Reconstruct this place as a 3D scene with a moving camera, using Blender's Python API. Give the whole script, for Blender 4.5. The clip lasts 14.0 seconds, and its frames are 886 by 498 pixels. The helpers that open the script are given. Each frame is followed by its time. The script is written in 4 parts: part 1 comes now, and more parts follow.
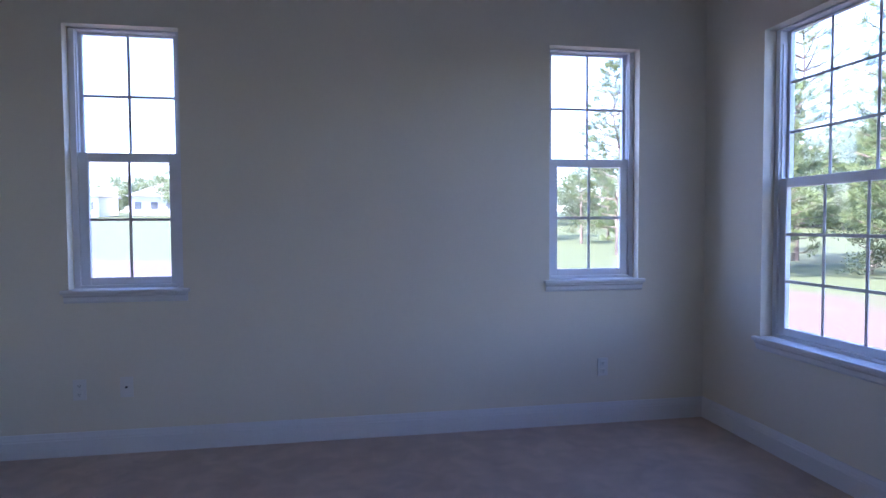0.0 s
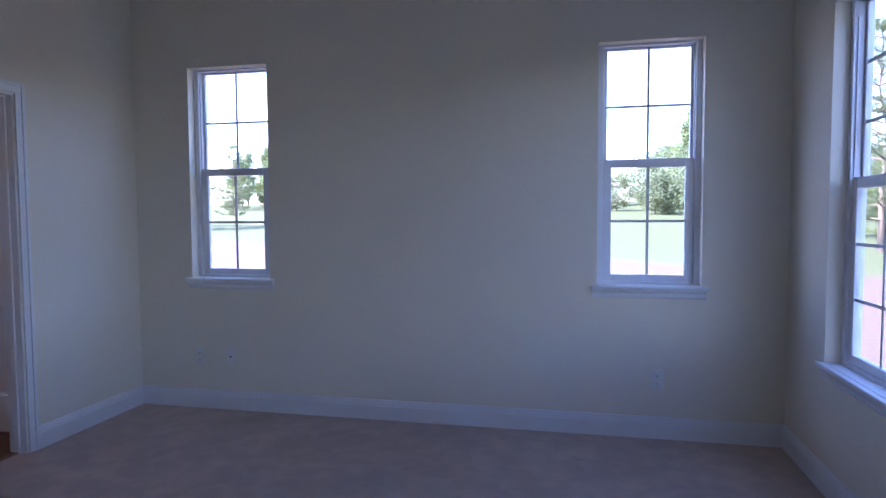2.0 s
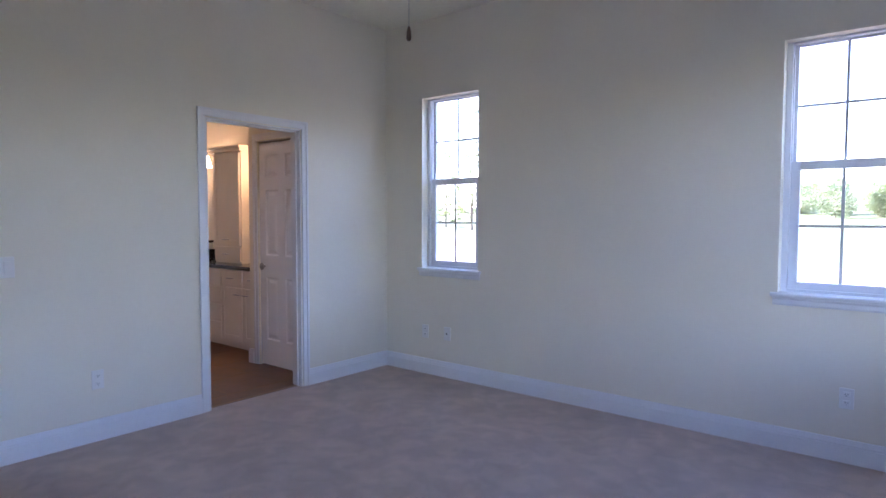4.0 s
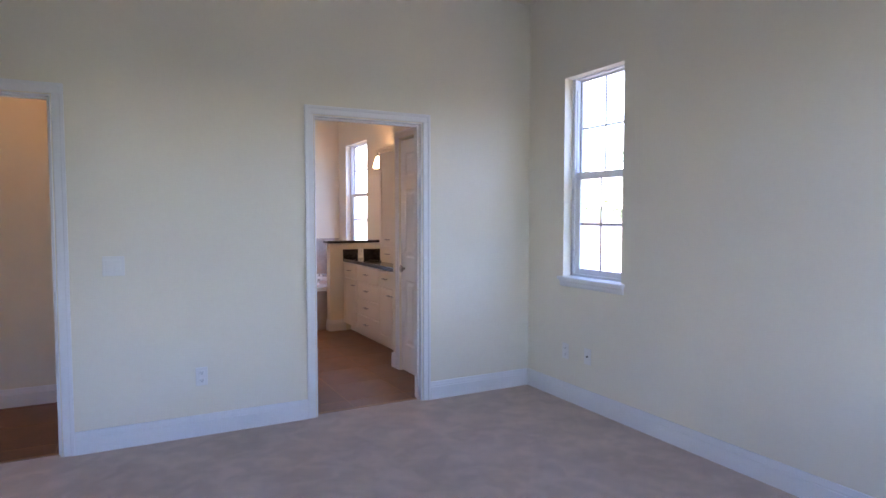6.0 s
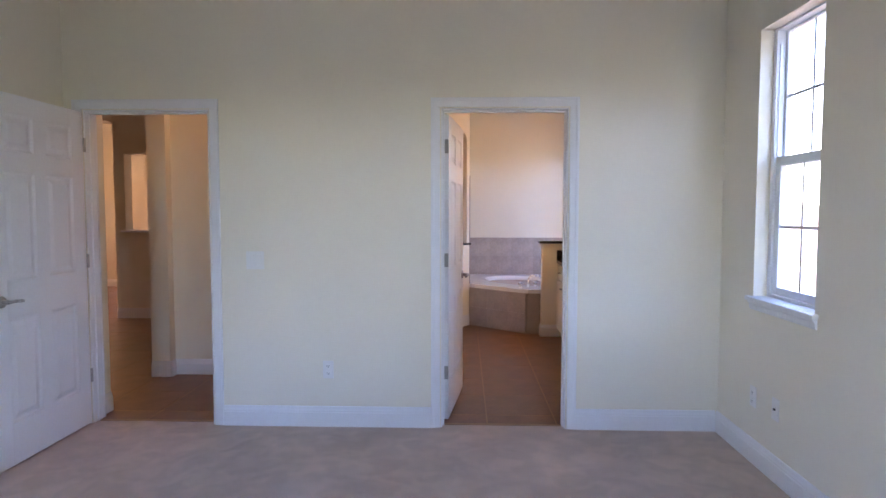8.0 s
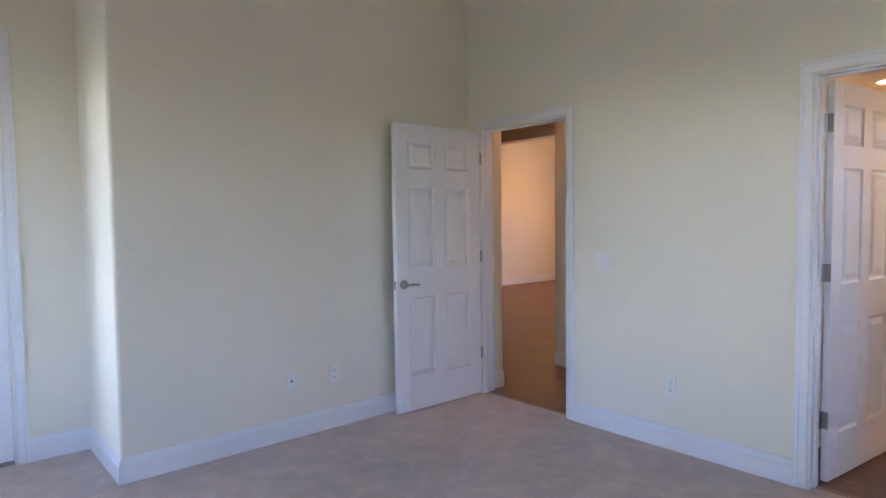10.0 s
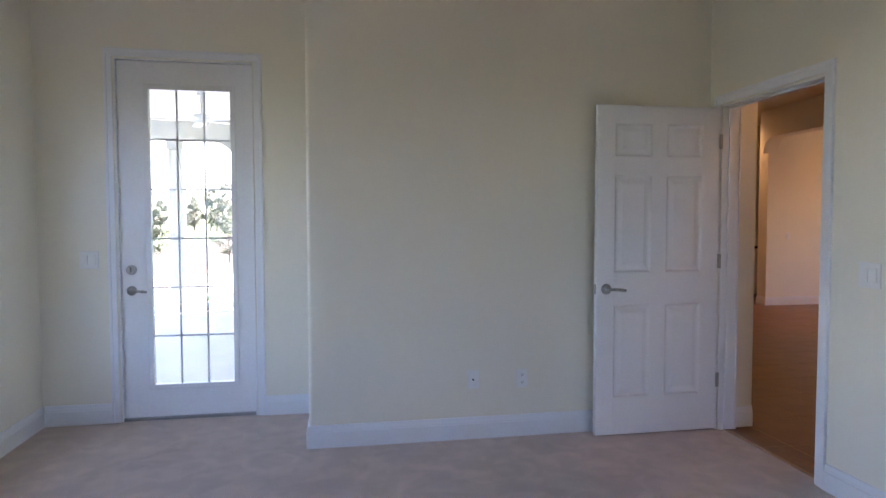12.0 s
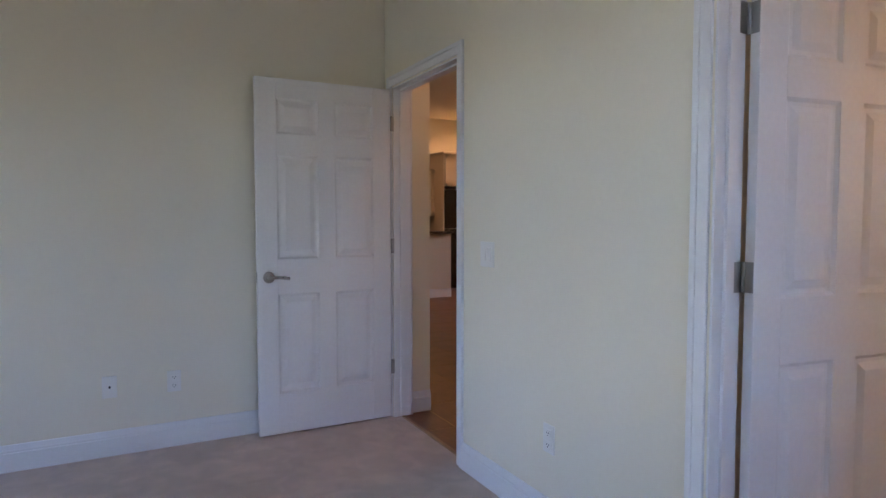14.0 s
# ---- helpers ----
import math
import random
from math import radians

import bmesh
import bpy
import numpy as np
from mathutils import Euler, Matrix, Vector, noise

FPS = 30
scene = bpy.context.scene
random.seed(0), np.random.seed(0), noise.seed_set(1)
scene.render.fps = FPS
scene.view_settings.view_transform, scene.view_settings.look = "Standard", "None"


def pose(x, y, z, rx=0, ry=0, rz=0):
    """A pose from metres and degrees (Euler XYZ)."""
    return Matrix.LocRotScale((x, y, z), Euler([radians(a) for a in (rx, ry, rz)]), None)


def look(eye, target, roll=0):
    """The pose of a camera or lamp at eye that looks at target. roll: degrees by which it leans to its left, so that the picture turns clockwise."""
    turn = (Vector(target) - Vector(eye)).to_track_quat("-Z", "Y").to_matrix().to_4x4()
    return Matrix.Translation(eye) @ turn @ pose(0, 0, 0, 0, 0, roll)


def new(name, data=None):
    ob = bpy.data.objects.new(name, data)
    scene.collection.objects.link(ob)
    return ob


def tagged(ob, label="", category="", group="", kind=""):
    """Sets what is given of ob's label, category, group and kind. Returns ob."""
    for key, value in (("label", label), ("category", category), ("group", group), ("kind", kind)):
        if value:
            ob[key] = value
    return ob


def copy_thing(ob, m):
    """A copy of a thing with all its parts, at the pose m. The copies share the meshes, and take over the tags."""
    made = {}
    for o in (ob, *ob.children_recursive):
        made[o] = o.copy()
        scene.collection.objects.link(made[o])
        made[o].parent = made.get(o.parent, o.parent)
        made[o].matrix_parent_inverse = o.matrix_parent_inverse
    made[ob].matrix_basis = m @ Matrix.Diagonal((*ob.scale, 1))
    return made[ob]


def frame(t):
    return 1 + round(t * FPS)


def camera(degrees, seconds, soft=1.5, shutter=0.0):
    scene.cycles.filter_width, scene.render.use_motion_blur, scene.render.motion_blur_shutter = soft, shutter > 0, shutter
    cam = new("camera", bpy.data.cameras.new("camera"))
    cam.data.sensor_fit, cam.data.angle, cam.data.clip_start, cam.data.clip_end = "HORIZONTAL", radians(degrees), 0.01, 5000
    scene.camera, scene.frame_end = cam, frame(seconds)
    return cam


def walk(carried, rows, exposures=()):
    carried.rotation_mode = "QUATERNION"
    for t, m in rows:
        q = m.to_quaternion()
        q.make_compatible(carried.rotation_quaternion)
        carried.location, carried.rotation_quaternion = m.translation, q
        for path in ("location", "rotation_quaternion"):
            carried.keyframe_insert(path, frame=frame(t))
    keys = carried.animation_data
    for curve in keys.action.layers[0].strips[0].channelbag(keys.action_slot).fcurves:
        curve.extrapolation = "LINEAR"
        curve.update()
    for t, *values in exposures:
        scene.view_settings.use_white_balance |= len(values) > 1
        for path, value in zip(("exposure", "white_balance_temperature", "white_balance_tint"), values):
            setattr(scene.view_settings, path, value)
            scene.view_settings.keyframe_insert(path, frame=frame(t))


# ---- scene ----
LENS = 72.0
cam = camera(LENS, 14.0)
PATH = [
    (0, (1.912, -3.66, 1.282), (2.248, -1.691, 1.201), -0.3),
    (0.5, (2.247, -3.686, 1.299), (2.444, -1.697, 1.21), -0.4),
    (1, (2.52, -3.666, 1.32), (2.57, -1.669, 1.225), -0.3),
    (1.5, (2.733, -3.732, 1.354), (2.603, -1.739, 1.244), -0.2),
    (2, (3.082, -3.83, 1.363), (2.659, -1.879, 1.251), -0.3),
    (2.5, (3.311, -3.927, 1.396), (2.664, -2.039, 1.271), -0.4),
    (3, (3.561, -3.968, 1.373), (2.69, -2.171, 1.261), -0.3),
    (3.5, (3.815, -4.034, 1.361), (2.724, -2.361, 1.262), -0.3),
    (3.7, (3.88, -4.05, 1.362), (2.718, -2.426, 1.261), -0.1),
    (5.8, (4.048, -3.033, 1.372), (2.319, -2.032, 1.268), -0.0),
    (6, (4.045, -2.924, 1.382), (2.28, -1.992, 1.272), 0.0),
    (6.5, (3.984, -2.643, 1.376), (2.132, -1.896, 1.265), -0.1),
    (7, (4.013, -2.257, 1.385), (2.073, -1.78, 1.272), -0.1),
    (7.2, (3.981, -2.12, 1.375), (2.02, -1.745, 1.267), -0.1),
    (9.5, (3.587, -0.865, 1.437), (1.949, -2.004, 1.3), -0.6),
    (10, (3.327, -0.703, 1.379), (2.016, -2.21, 1.277), -0.7),
    (10.5, (3.152, -0.662, 1.368), (2.213, -2.425, 1.275), -0.3),
    (11, (2.772, -0.589, 1.379), (2.231, -2.512, 1.28), -0.0),
    (11.5, (2.58, -0.597, 1.361), (2.203, -2.559, 1.265), -0.1),
    (12, (2.371, -0.584, 1.334), (2.033, -2.554, 1.243), -0.1),
    (12.5, (2.044, -0.517, 1.342), (1.715, -2.488, 1.242), -0.1),
    (13, (1.82, -0.478, 1.308), (1.3685, -2.436, 1.215), -0.1),
    (13.5, (1.633, -0.55, 1.294), (0.956, -2.429, 1.189), 0.1),
    (14, (1.486, -0.584, 1.255), (0.557, -2.352, 1.152), -0.0),
]
SKY, SUN = 0.15, 4.0
# the clip's camera opens up as it turns away from the bright windows, and its white balance drifts
EXPOSURES = [(0.0, 3.22, 5450, 37), (1.0, 3.19, 5450, 38), (2.0, 3.24, 5450, 39), (2.5, 3.49, 5550, 38), (3.5, 3.96, 5800, 36), (6.0, 4.42, 6200, 33), (7.0, 4.46, 6300, 33), (9.5, 4.66, 6600, 31), (11.0, 4.34, 6600, 30), (12.0, 4.25, 6650, 29), (13.0, 4.22, 6550, 30), (13.5, 4.15, 6550, 29), (14.0, 4.23, 6550, 29)]
walk(cam, [(t, look(eye, aim, roll)) for t, eye, aim, roll in PATH], EXPOSURES)

# ---- world, sun ----
world = bpy.data.worlds.new("sky")
scene.world = world
world.use_nodes = True
wn = world.node_tree
sky = wn.nodes.new("ShaderNodeTexSky")
sky.sky_type = "NISHITA"
sky.sun_disc = False
sky.sun_elevation = radians(42)
sky.sun_rotation = radians(245)
sky.air_density, sky.dust_density, sky.ozone_density = 1.0, 0.4, 2.2
wn.nodes["Background"].inputs[1].default_value = SKY
wn.links.new(sky.outputs[0], wn.nodes["Background"].inputs[0])
sun = new("sun", bpy.data.lights.new("sun", "SUN"))
sun.data.energy, sun.data.angle, sun.data.color = SUN, radians(0.6), (1.0, 0.95, 0.87)
sun_from = Vector((math.sin(radians(245)) * math.cos(radians(42)), math.cos(radians(245)) * math.cos(radians(42)), math.sin(radians(42))))
sun.matrix_basis = look(sun_from * 60, (0, 0, 0))


def lamp(name, at, watts, colour, radius=0.06, kind="POINT"):
    ob = new(name, bpy.data.lights.new(name, kind))
    ob.data.energy, ob.data.color, ob.data.shadow_soft_size = watts, colour, radius
    ob.location = at
    return ob


# ---- materials ----
def mat(name, colour, rough=0.6, vary=0.08, scale=3.0, grain=0.04, grain_scale=90.0, bump=0.1, bump_scale=160.0, metal=0.0,
        per_piece=0.0, spec=0.5, coat=0.0):
    m = bpy.data.materials.new(name)
    m.use_nodes = True
    nt = m.node_tree
    p = nt.nodes["Principled BSDF"]
    geo = nt.nodes.new("ShaderNodeTexCoord")
    big = nt.nodes.new("ShaderNodeTexNoise")
    big.inputs["Scale"].default_value, big.inputs["Detail"].default_value = scale, 4
    fine = nt.nodes.new("ShaderNodeTexNoise")
    fine.inputs["Scale"].default_value, fine.inputs["Detail"].default_value = grain_scale, 3
    for n in (big, fine):
        nt.links.new(geo.outputs["Object"], n.inputs["Vector"])
    total = None
    for source, amount in ((big.outputs["Fac"], vary), (fine.outputs["Fac"], grain)):
        r = nt.nodes.new("ShaderNodeMapRange")
        r.inputs["From Min"].default_value, r.inputs["From Max"].default_value = 0.3, 0.7
        r.inputs["To Min"].default_value, r.inputs["To Max"].default_value = 1 - amount, 1 + amount
        nt.links.new(source, r.inputs["Value"])
        if total is None:
            total = r.outputs[0]
        else:
            mu = nt.nodes.new("ShaderNodeMath")
            mu.operation = "MULTIPLY"
            nt.links.new(total, mu.inputs[0])
            nt.links.new(r.outputs[0], mu.inputs[1])
            total = mu.outputs[0]
    if per_piece:
        info = nt.nodes.new("ShaderNodeObjectInfo")
        r = nt.nodes.new("ShaderNodeMapRange")
        r.inputs["To Min"].default_value, r.inputs["To Max"].default_value = 1 - per_piece, 1 + per_piece
        nt.links.new(info.outputs["Random"], r.inputs["Value"])
        mu = nt.nodes.new("ShaderNodeMath")
        mu.operation = "MULTIPLY"
        nt.links.new(total, mu.inputs[0])
        nt.links.new(r.outputs[0], mu.inputs[1])
        total = mu.outputs[0]
    v = nt.nodes.new("ShaderNodeVectorMath")
    v.operation = "SCALE"
    v.inputs[0].default_value = colour
    nt.links.new(total, v.inputs["Scale"])
    nt.links.new(v.outputs[0], p.inputs["Base Color"])
    p.inputs["Roughness"].default_value = rough
    p.inputs["Metallic"].default_value = metal
    p.inputs["Specular IOR Level"].default_value = spec
    p.inputs["Coat Weight"].default_value = coat
    if bump:
        bn = nt.nodes.new("ShaderNodeTexNoise")
        bn.inputs["Scale"].default_value, bn.inputs["Detail"].default_value = bump_scale, 4
        nt.links.new(geo.outputs["Object"], bn.inputs["Vector"])
        b = nt.nodes.new("ShaderNodeBump")
        b.inputs["Strength"].default_value, b.inputs["Distance"].default_value = bump, 0.004
        nt.links.new(bn.outputs["Fac"], b.inputs["Height"])
        nt.links.new(b.outputs[0], p.inputs["Normal"])
    return m


def glowing(name, colour, strength):
    m = bpy.data.materials.new(name)
    m.use_nodes = True
    p = m.node_tree.nodes["Principled BSDF"]
    p.inputs["Base Color"].default_value = (0.9, 0.87, 0.8, 1)
    p.inputs["Emission Color"].default_value = (*colour, 1)
    p.inputs["Emission Strength"].default_value = strength
    return m


def glass_material(name, tint, gloss=1.0):
    m = bpy.data.materials.new(name)
    m.use_nodes = True
    nt = m.node_tree
    nt.nodes.remove(nt.nodes["Principled BSDF"])
    clear, shine, mix = nt.nodes.new("ShaderNodeBsdfTransparent"), nt.nodes.new("ShaderNodeBsdfGlossy"), nt.nodes.new("ShaderNodeMixShader")
    clear.inputs["Color"].default_value = (*tint, 1)
    shine.inputs["Roughness"].default_value = 0.005
    # reflectance climbs from 4 % head-on to full at a grazing angle
    facing = nt.nodes.new("ShaderNodeLayerWeight")
    facing.inputs["Blend"].default_value = 0.5
    power, scaled = nt.nodes.new("ShaderNodeMath"), nt.nodes.new("ShaderNodeMath")
    power.operation, power.inputs[1].default_value = "POWER", 5.0
    scaled.operation, scaled.inputs[1].default_value, scaled.inputs[2].default_value = "MULTIPLY_ADD", 0.9 * gloss, 0.035 * gloss
    nt.links.new(facing.outputs["Facing"], power.inputs[0])
    nt.links.new(power.outputs[0], scaled.inputs[0])
    nt.links.new(scaled.outputs[0], mix.inputs[0])
    nt.links.new(clear.outputs[0], mix.inputs[1])
    nt.links.new(shine.outputs[0], mix.inputs[2])
    nt.links.new(mix.outputs[0], nt.nodes["Material Output"].inputs["Surface"])
    return m


WALL = mat("cream_wall_paint", (0.785, 0.738, 0.622), 0.75, 0.03, 1.1, 0.008, 45, 0.06, 90)
CEIL = mat("ceiling_paint", (0.87, 0.83, 0.68), 0.85, 0.02, 1.0, 0.03, 40, 0.5, 70)
TRIM = mat("white_trim_paint", (0.76, 0.765, 0.775), 0.48, 0.02, 2.0, 0.015, 80, 0.05, 60)
DOORWHITE = mat("white_door_paint", (0.79, 0.79, 0.795), 0.45, 0.02, 2.0, 0.02, 60, 0.08, 90)
VINYL = mat("white_vinyl", (0.78, 0.80, 0.84), 0.35, 0.02, 4.0, 0.01, 60, 0.0)
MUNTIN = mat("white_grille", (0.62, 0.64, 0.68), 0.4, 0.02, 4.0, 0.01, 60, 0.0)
PLATE = mat("white_plastic", (0.77, 0.76, 0.73), 0.35, 0.01, 4.0, 0.01, 60, 0.0)
DARK = mat("dark_slot", (0.03, 0.03, 0.03), 0.6, 0.0, 4.0, 0.0, 60, 0.0)
NICKEL = mat("satin_nickel", (0.38, 0.37, 0.36), 0.30, 0.03, 20, 0.02, 200, 0.02, 300, 1.0)
CHROME = mat("chrome", (0.8, 0.8, 0.8), 0.1, 0.02, 20, 0.02, 200, 0.0, 300, 1.0)
TILE = mat("brown_floor_tile", (0.168, 0.075, 0.034), 0.38, 0.22, 5.0, 0.10, 40, 0.15, 60, per_piece=0.10)
GROUT = mat("tan_grout", (0.36, 0.25, 0.165), 0.9, 0.1, 6, 0.1, 90, 0.3, 200)
JOINT = mat("pale_tile_joint", (0.37, 0.31, 0.275), 0.8, 0.08, 6, 0.08, 90, 0.2, 200)
STONE = mat("grey_tan_wall_tile", (0.42, 0.355, 0.32), 0.35, 0.12, 6, 0.08, 50, 0.08, 80, per_piece=0.05)
SHOWER = mat("brown_travertine_tile", (0.33, 0.21, 0.12), 0.35, 0.30, 4, 0.12, 40, 0.1, 80, per_piece=0.08)
GLASSDARK = mat("dark_window", (0.10, 0.11, 0.12), 0.2, 0.1, 2, 0.05, 20, 0.0)
GRANITE = mat("black_granite", (0.018, 0.016, 0.016), 0.12, 0.5, 25, 0.6, 160, 0.0, spec=0.6)
CABINET = mat("cream_cabinet_paint", (0.74, 0.69, 0.60), 0.4, 0.03, 3, 0.02, 60, 0.05, 80)
TUB = mat("white_acrylic", (0.85, 0.85, 0.84), 0.12, 0.01, 3, 0.01, 60, 0.0)
BLACK = mat("black_appliance", (0.012, 0.012, 0.013), 0.18, 0.1, 8, 0.1, 120, 0.0)
STUCCO = mat("white_stucco", (0.66, 0.66, 0.63), 0.9, 0.05, 2, 0.05, 60, 0.5, 90)
CONCRETE = mat("pale_concrete", (0.50, 0.49, 0.47), 0.85, 0.08, 1.5, 0.08, 60, 0.3, 90)
BRONZE = mat("dark_bronze", (0.05, 0.04, 0.035), 0.4, 0.1, 10, 0.05, 100, 0.0, metal=0.8)
BLADE = mat("dark_wood_blade", (0.12, 0.07, 0.04), 0.5, 0.25, 8, 0.1, 90, 0.1, 60)
BARK = mat("bark", (0.13, 0.10, 0.075), 0.95, 0.3, 6, 0.2, 40, 0.8, 30)
LEAF = mat("leaf_green", (0.11, 0.14, 0.07), 0.6, 0.45, 0.7, 0.25, 8, 0.0, per_piece=0.2)
PINE = mat("pine_needle_green", (0.13, 0.17, 0.055), 0.5, 0.35, 0.6, 0.25, 8, 0.0, per_piece=0.2)
# leaf green darkened to stand for the backlit side of the southern trees
SHADELEAF = mat("shaded_leaf_green", (0.058, 0.072, 0.04), 0.7, 0.45, 0.7, 0.25, 8, 0.0, per_piece=0.2)
ROOF = mat("grey_brown_shingle", (0.26, 0.23, 0.22), 0.9, 0.15, 2, 0.2, 30, 0.4, 20)


def translucent(m, amount, tint):
    # leaves let part of the light through
    nt = m.node_tree
    t, mix = nt.nodes.new("ShaderNodeBsdfTranslucent"), nt.nodes.new("ShaderNodeMixShader")
    t.inputs["Color"].default_value = (*tint, 1)
    mix.inputs[0].default_value = amount
    p, out = nt.nodes["Principled BSDF"], nt.nodes["Material Output"]
    nt.links.new(p.outputs[0], mix.inputs[1])
    nt.links.new(t.outputs[0], mix.inputs[2])
    nt.links.new(mix.outputs[0], out.inputs["Surface"])


for leafy in (LEAF, PINE):
    translucent(leafy, 0.4, (0.26, 0.31, 0.14))
GLASS = glass_material("window_glass", (0.97, 0.985, 0.98))
TURF = mat("turf", (0.045, 0.078, 0.018), 0.95, 0.3, 1.5, 0.3, 30, 1.0, 40)
WARM = glowing("warm_lamp", (1.0, 0.62, 0.30), 3.0)


def carpet_material():
    m = mat("beige_carpet", (0.55, 0.415, 0.335), 0.95, 0.10, 2.2, 0.16, 260, 0.9, 420, spec=0.1)
    nt = m.node_tree
    p = nt.nodes["Principled BSDF"]
    p.inputs["Sheen Weight"].default_value = 0.25
    p.inputs["Sheen Roughness"].default_value = 0.6
    # brushed patches left by the pile lying different ways
    co = nt.nodes["Texture Coordinate"]
    wave = nt.nodes.new("ShaderNodeTexNoise")
    wave.inputs["Scale"].default_value, wave.inputs["Detail"].default_value, wave.inputs["Distortion"].default_value = 7.5, 5, 0.6
    nt.links.new(co.outputs["Object"], wave.inputs["Vector"])
    r = nt.nodes.new("ShaderNodeMapRange")
    r.inputs["From Min"].default_value, r.inputs["From Max"].default_value = 0.42, 0.62
    r.inputs["To Min"].default_value, r.inputs["To Max"].default_value = 0.90, 1.05
    nt.links.new(wave.outputs["Fac"], r.inputs["Value"])
    old = p.inputs["Base Color"].links[0].from_socket
    v = nt.nodes.new("ShaderNodeVectorMath")
    v.operation = "SCALE"
    nt.links.new(old, v.inputs[0])
    nt.links.new(r.outputs[0], v.inputs["Scale"])
    nt.links.new(v.outputs[0], p.inputs["Base Color"])
    return m


CARPET = carpet_material()


def ground_material():
    m = bpy.data.materials.new("lawn_and_bare_soil")
    m.use_nodes = True
    nt = m.node_tree
    p = nt.nodes["Principled BSDF"]
    p.inputs["Roughness"].default_value = 0.95
    co = nt.nodes.new("ShaderNodeTexCoord")
    xyz = nt.nodes.new("ShaderNodeSeparateXYZ")
    nt.links.new(co.outputs["Object"], xyz.inputs[0])
    n = nt.nodes.new("ShaderNodeTexNoise")
    n.inputs["Scale"].default_value, n.inputs["Detail"].default_value = 0.35, 6
    nt.links.new(co.outputs["Object"], n.inputs["Vector"])
    fine = nt.nodes.new("ShaderNodeTexNoise")
    fine.inputs["Scale"].default_value, fine.inputs["Detail"].default_value = 9, 6
    nt.links.new(co.outputs["Object"], fine.inputs["Vector"])
    # bare soil round the new house, turf farther out

    def math_node(op, a, b=None):
        k = nt.nodes.new("ShaderNodeMath")
        k.operation = op
        for i, source in enumerate((a, b)):
            if source is None:
                continue
            if isinstance(source, float):
                k.inputs[i].default_value = source
            else:
                nt.links.new(source, k.inputs[i])
        return k.outputs[0]
    far = math_node("MAXIMUM", math_node("SUBTRACT", xyz.outputs["X"], 11.5), math_node("SUBTRACT", math_node("ADD", xyz.outputs["Y"], math_node("MULTIPLY", xyz.outputs["X"], 0.6)), 20.0))
    edge = math_node("ADD", far, math_node("MULTIPLY", math_node("SUBTRACT", n.outputs["Fac"], 0.5), 9.0))
    r = nt.nodes.new("ShaderNodeMapRange")
    r.inputs["From Min"].default_value, r.inputs["From Max"].default_value = -0.7, 0.7
    nt.links.new(edge, r.inputs["Value"])
    mix = nt.nodes.new("ShaderNodeMix")
    mix.data_type = "RGBA"
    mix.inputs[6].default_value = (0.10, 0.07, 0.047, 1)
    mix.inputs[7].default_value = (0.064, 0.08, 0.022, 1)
    nt.links.new(r.outputs[0], mix.inputs[0])
    s = nt.nodes.new("ShaderNodeVectorMath")
    s.operation = "SCALE"
    nt.links.new(mix.outputs[2], s.inputs[0])
    nt.links.new(math_node("ADD", math_node("MULTIPLY", fine.outputs["Fac"], 0.8), 0.6), s.inputs["Scale"])
    nt.links.new(s.outputs[0], p.inputs["Base Color"])
    b = nt.nodes.new("ShaderNodeBump")
    b.inputs["Strength"].default_value, b.inputs["Distance"].default_value = 0.6, 0.05
    nt.links.new(fine.outputs["Fac"], b.inputs["Height"])
    nt.links.new(b.outputs[0], p.inputs["Normal"])
    return m


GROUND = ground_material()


# ---- mesh helpers ----
def add_box(bm, x0, x1, y0, y1, z0, z1, bevel=0.0):
    made = bmesh.ops.create_cube(bm, size=1, matrix=Matrix.Translation(((x0 + x1) / 2, (y0 + y1) / 2, (z0 + z1) / 2)) @ Matrix.Diagonal((x1 - x0, y1 - y0, z1 - z0, 1)))
    if bevel:
        edges = list({e for v in made["verts"] for e in v.link_edges})
        bmesh.ops.bevel(bm, geom=edges, offset=bevel, segments=2, affect="EDGES", profile=0.5)


def add_cyl(bm, p0, p1, r0, r1=None, seg=16):
    p0, p1 = Vector(p0), Vector(p1)
    d = p1 - p0
    m = Matrix.Translation((p0 + p1) / 2) @ d.to_track_quat("Z", "Y").to_matrix().to_4x4()
    bmesh.ops.create_cone(bm, cap_ends=True, segments=seg, radius1=r0, radius2=r0 if r1 is None else r1, depth=d.length, matrix=m)


def add_prism(bm, outline, z0, z1):
    low = [bm.verts.new((x, y, z0)) for x, y in outline]
    high = [bm.verts.new((x, y, z1)) for x, y in outline]
    bm.faces.new(low[::-1])
    bm.faces.new(high)
    for i in range(len(outline)):
        j = (i + 1) % len(outline)
        bm.faces.new((low[i], low[j], high[j], high[i]))


def add_sweep(bm, profile, p0, p1, out):
    # profile: (distance out of the wall, height) pairs, swept level from p0 to p1
    p0, p1, out = Vector(p0), Vector(p1), Vector(out)
    rings = [[bm.verts.new(p + out * a + Vector((0, 0, h))) for a, h in profile] for p in (p0, p1)]
    n = len(profile)
    for i in range(n):
        j = (i + 1) % n
        bm.faces.new((rings[0][i], rings[0][j], rings[1][j], rings[1][i]))
    bm.faces.new(rings[0][::-1])
    bm.faces.new(rings[1])


def finish(bm, name, material, smooth=False):
    bmesh.ops.recalc_face_normals(bm, faces=bm.faces)
    me = bpy.data.meshes.new(name)
    bm.to_mesh(me)
    bm.free()
    me.materials.append(material)
    if smooth:
        for poly in me.polygons:
            poly.use_smooth = True
    return new(name, me)


def part(name, bm, material, parent, label="", smooth=False):
    ob = finish(bm, name, material, smooth)
    ob.parent = parent
    if label:
        ob["label"] = label
    return ob


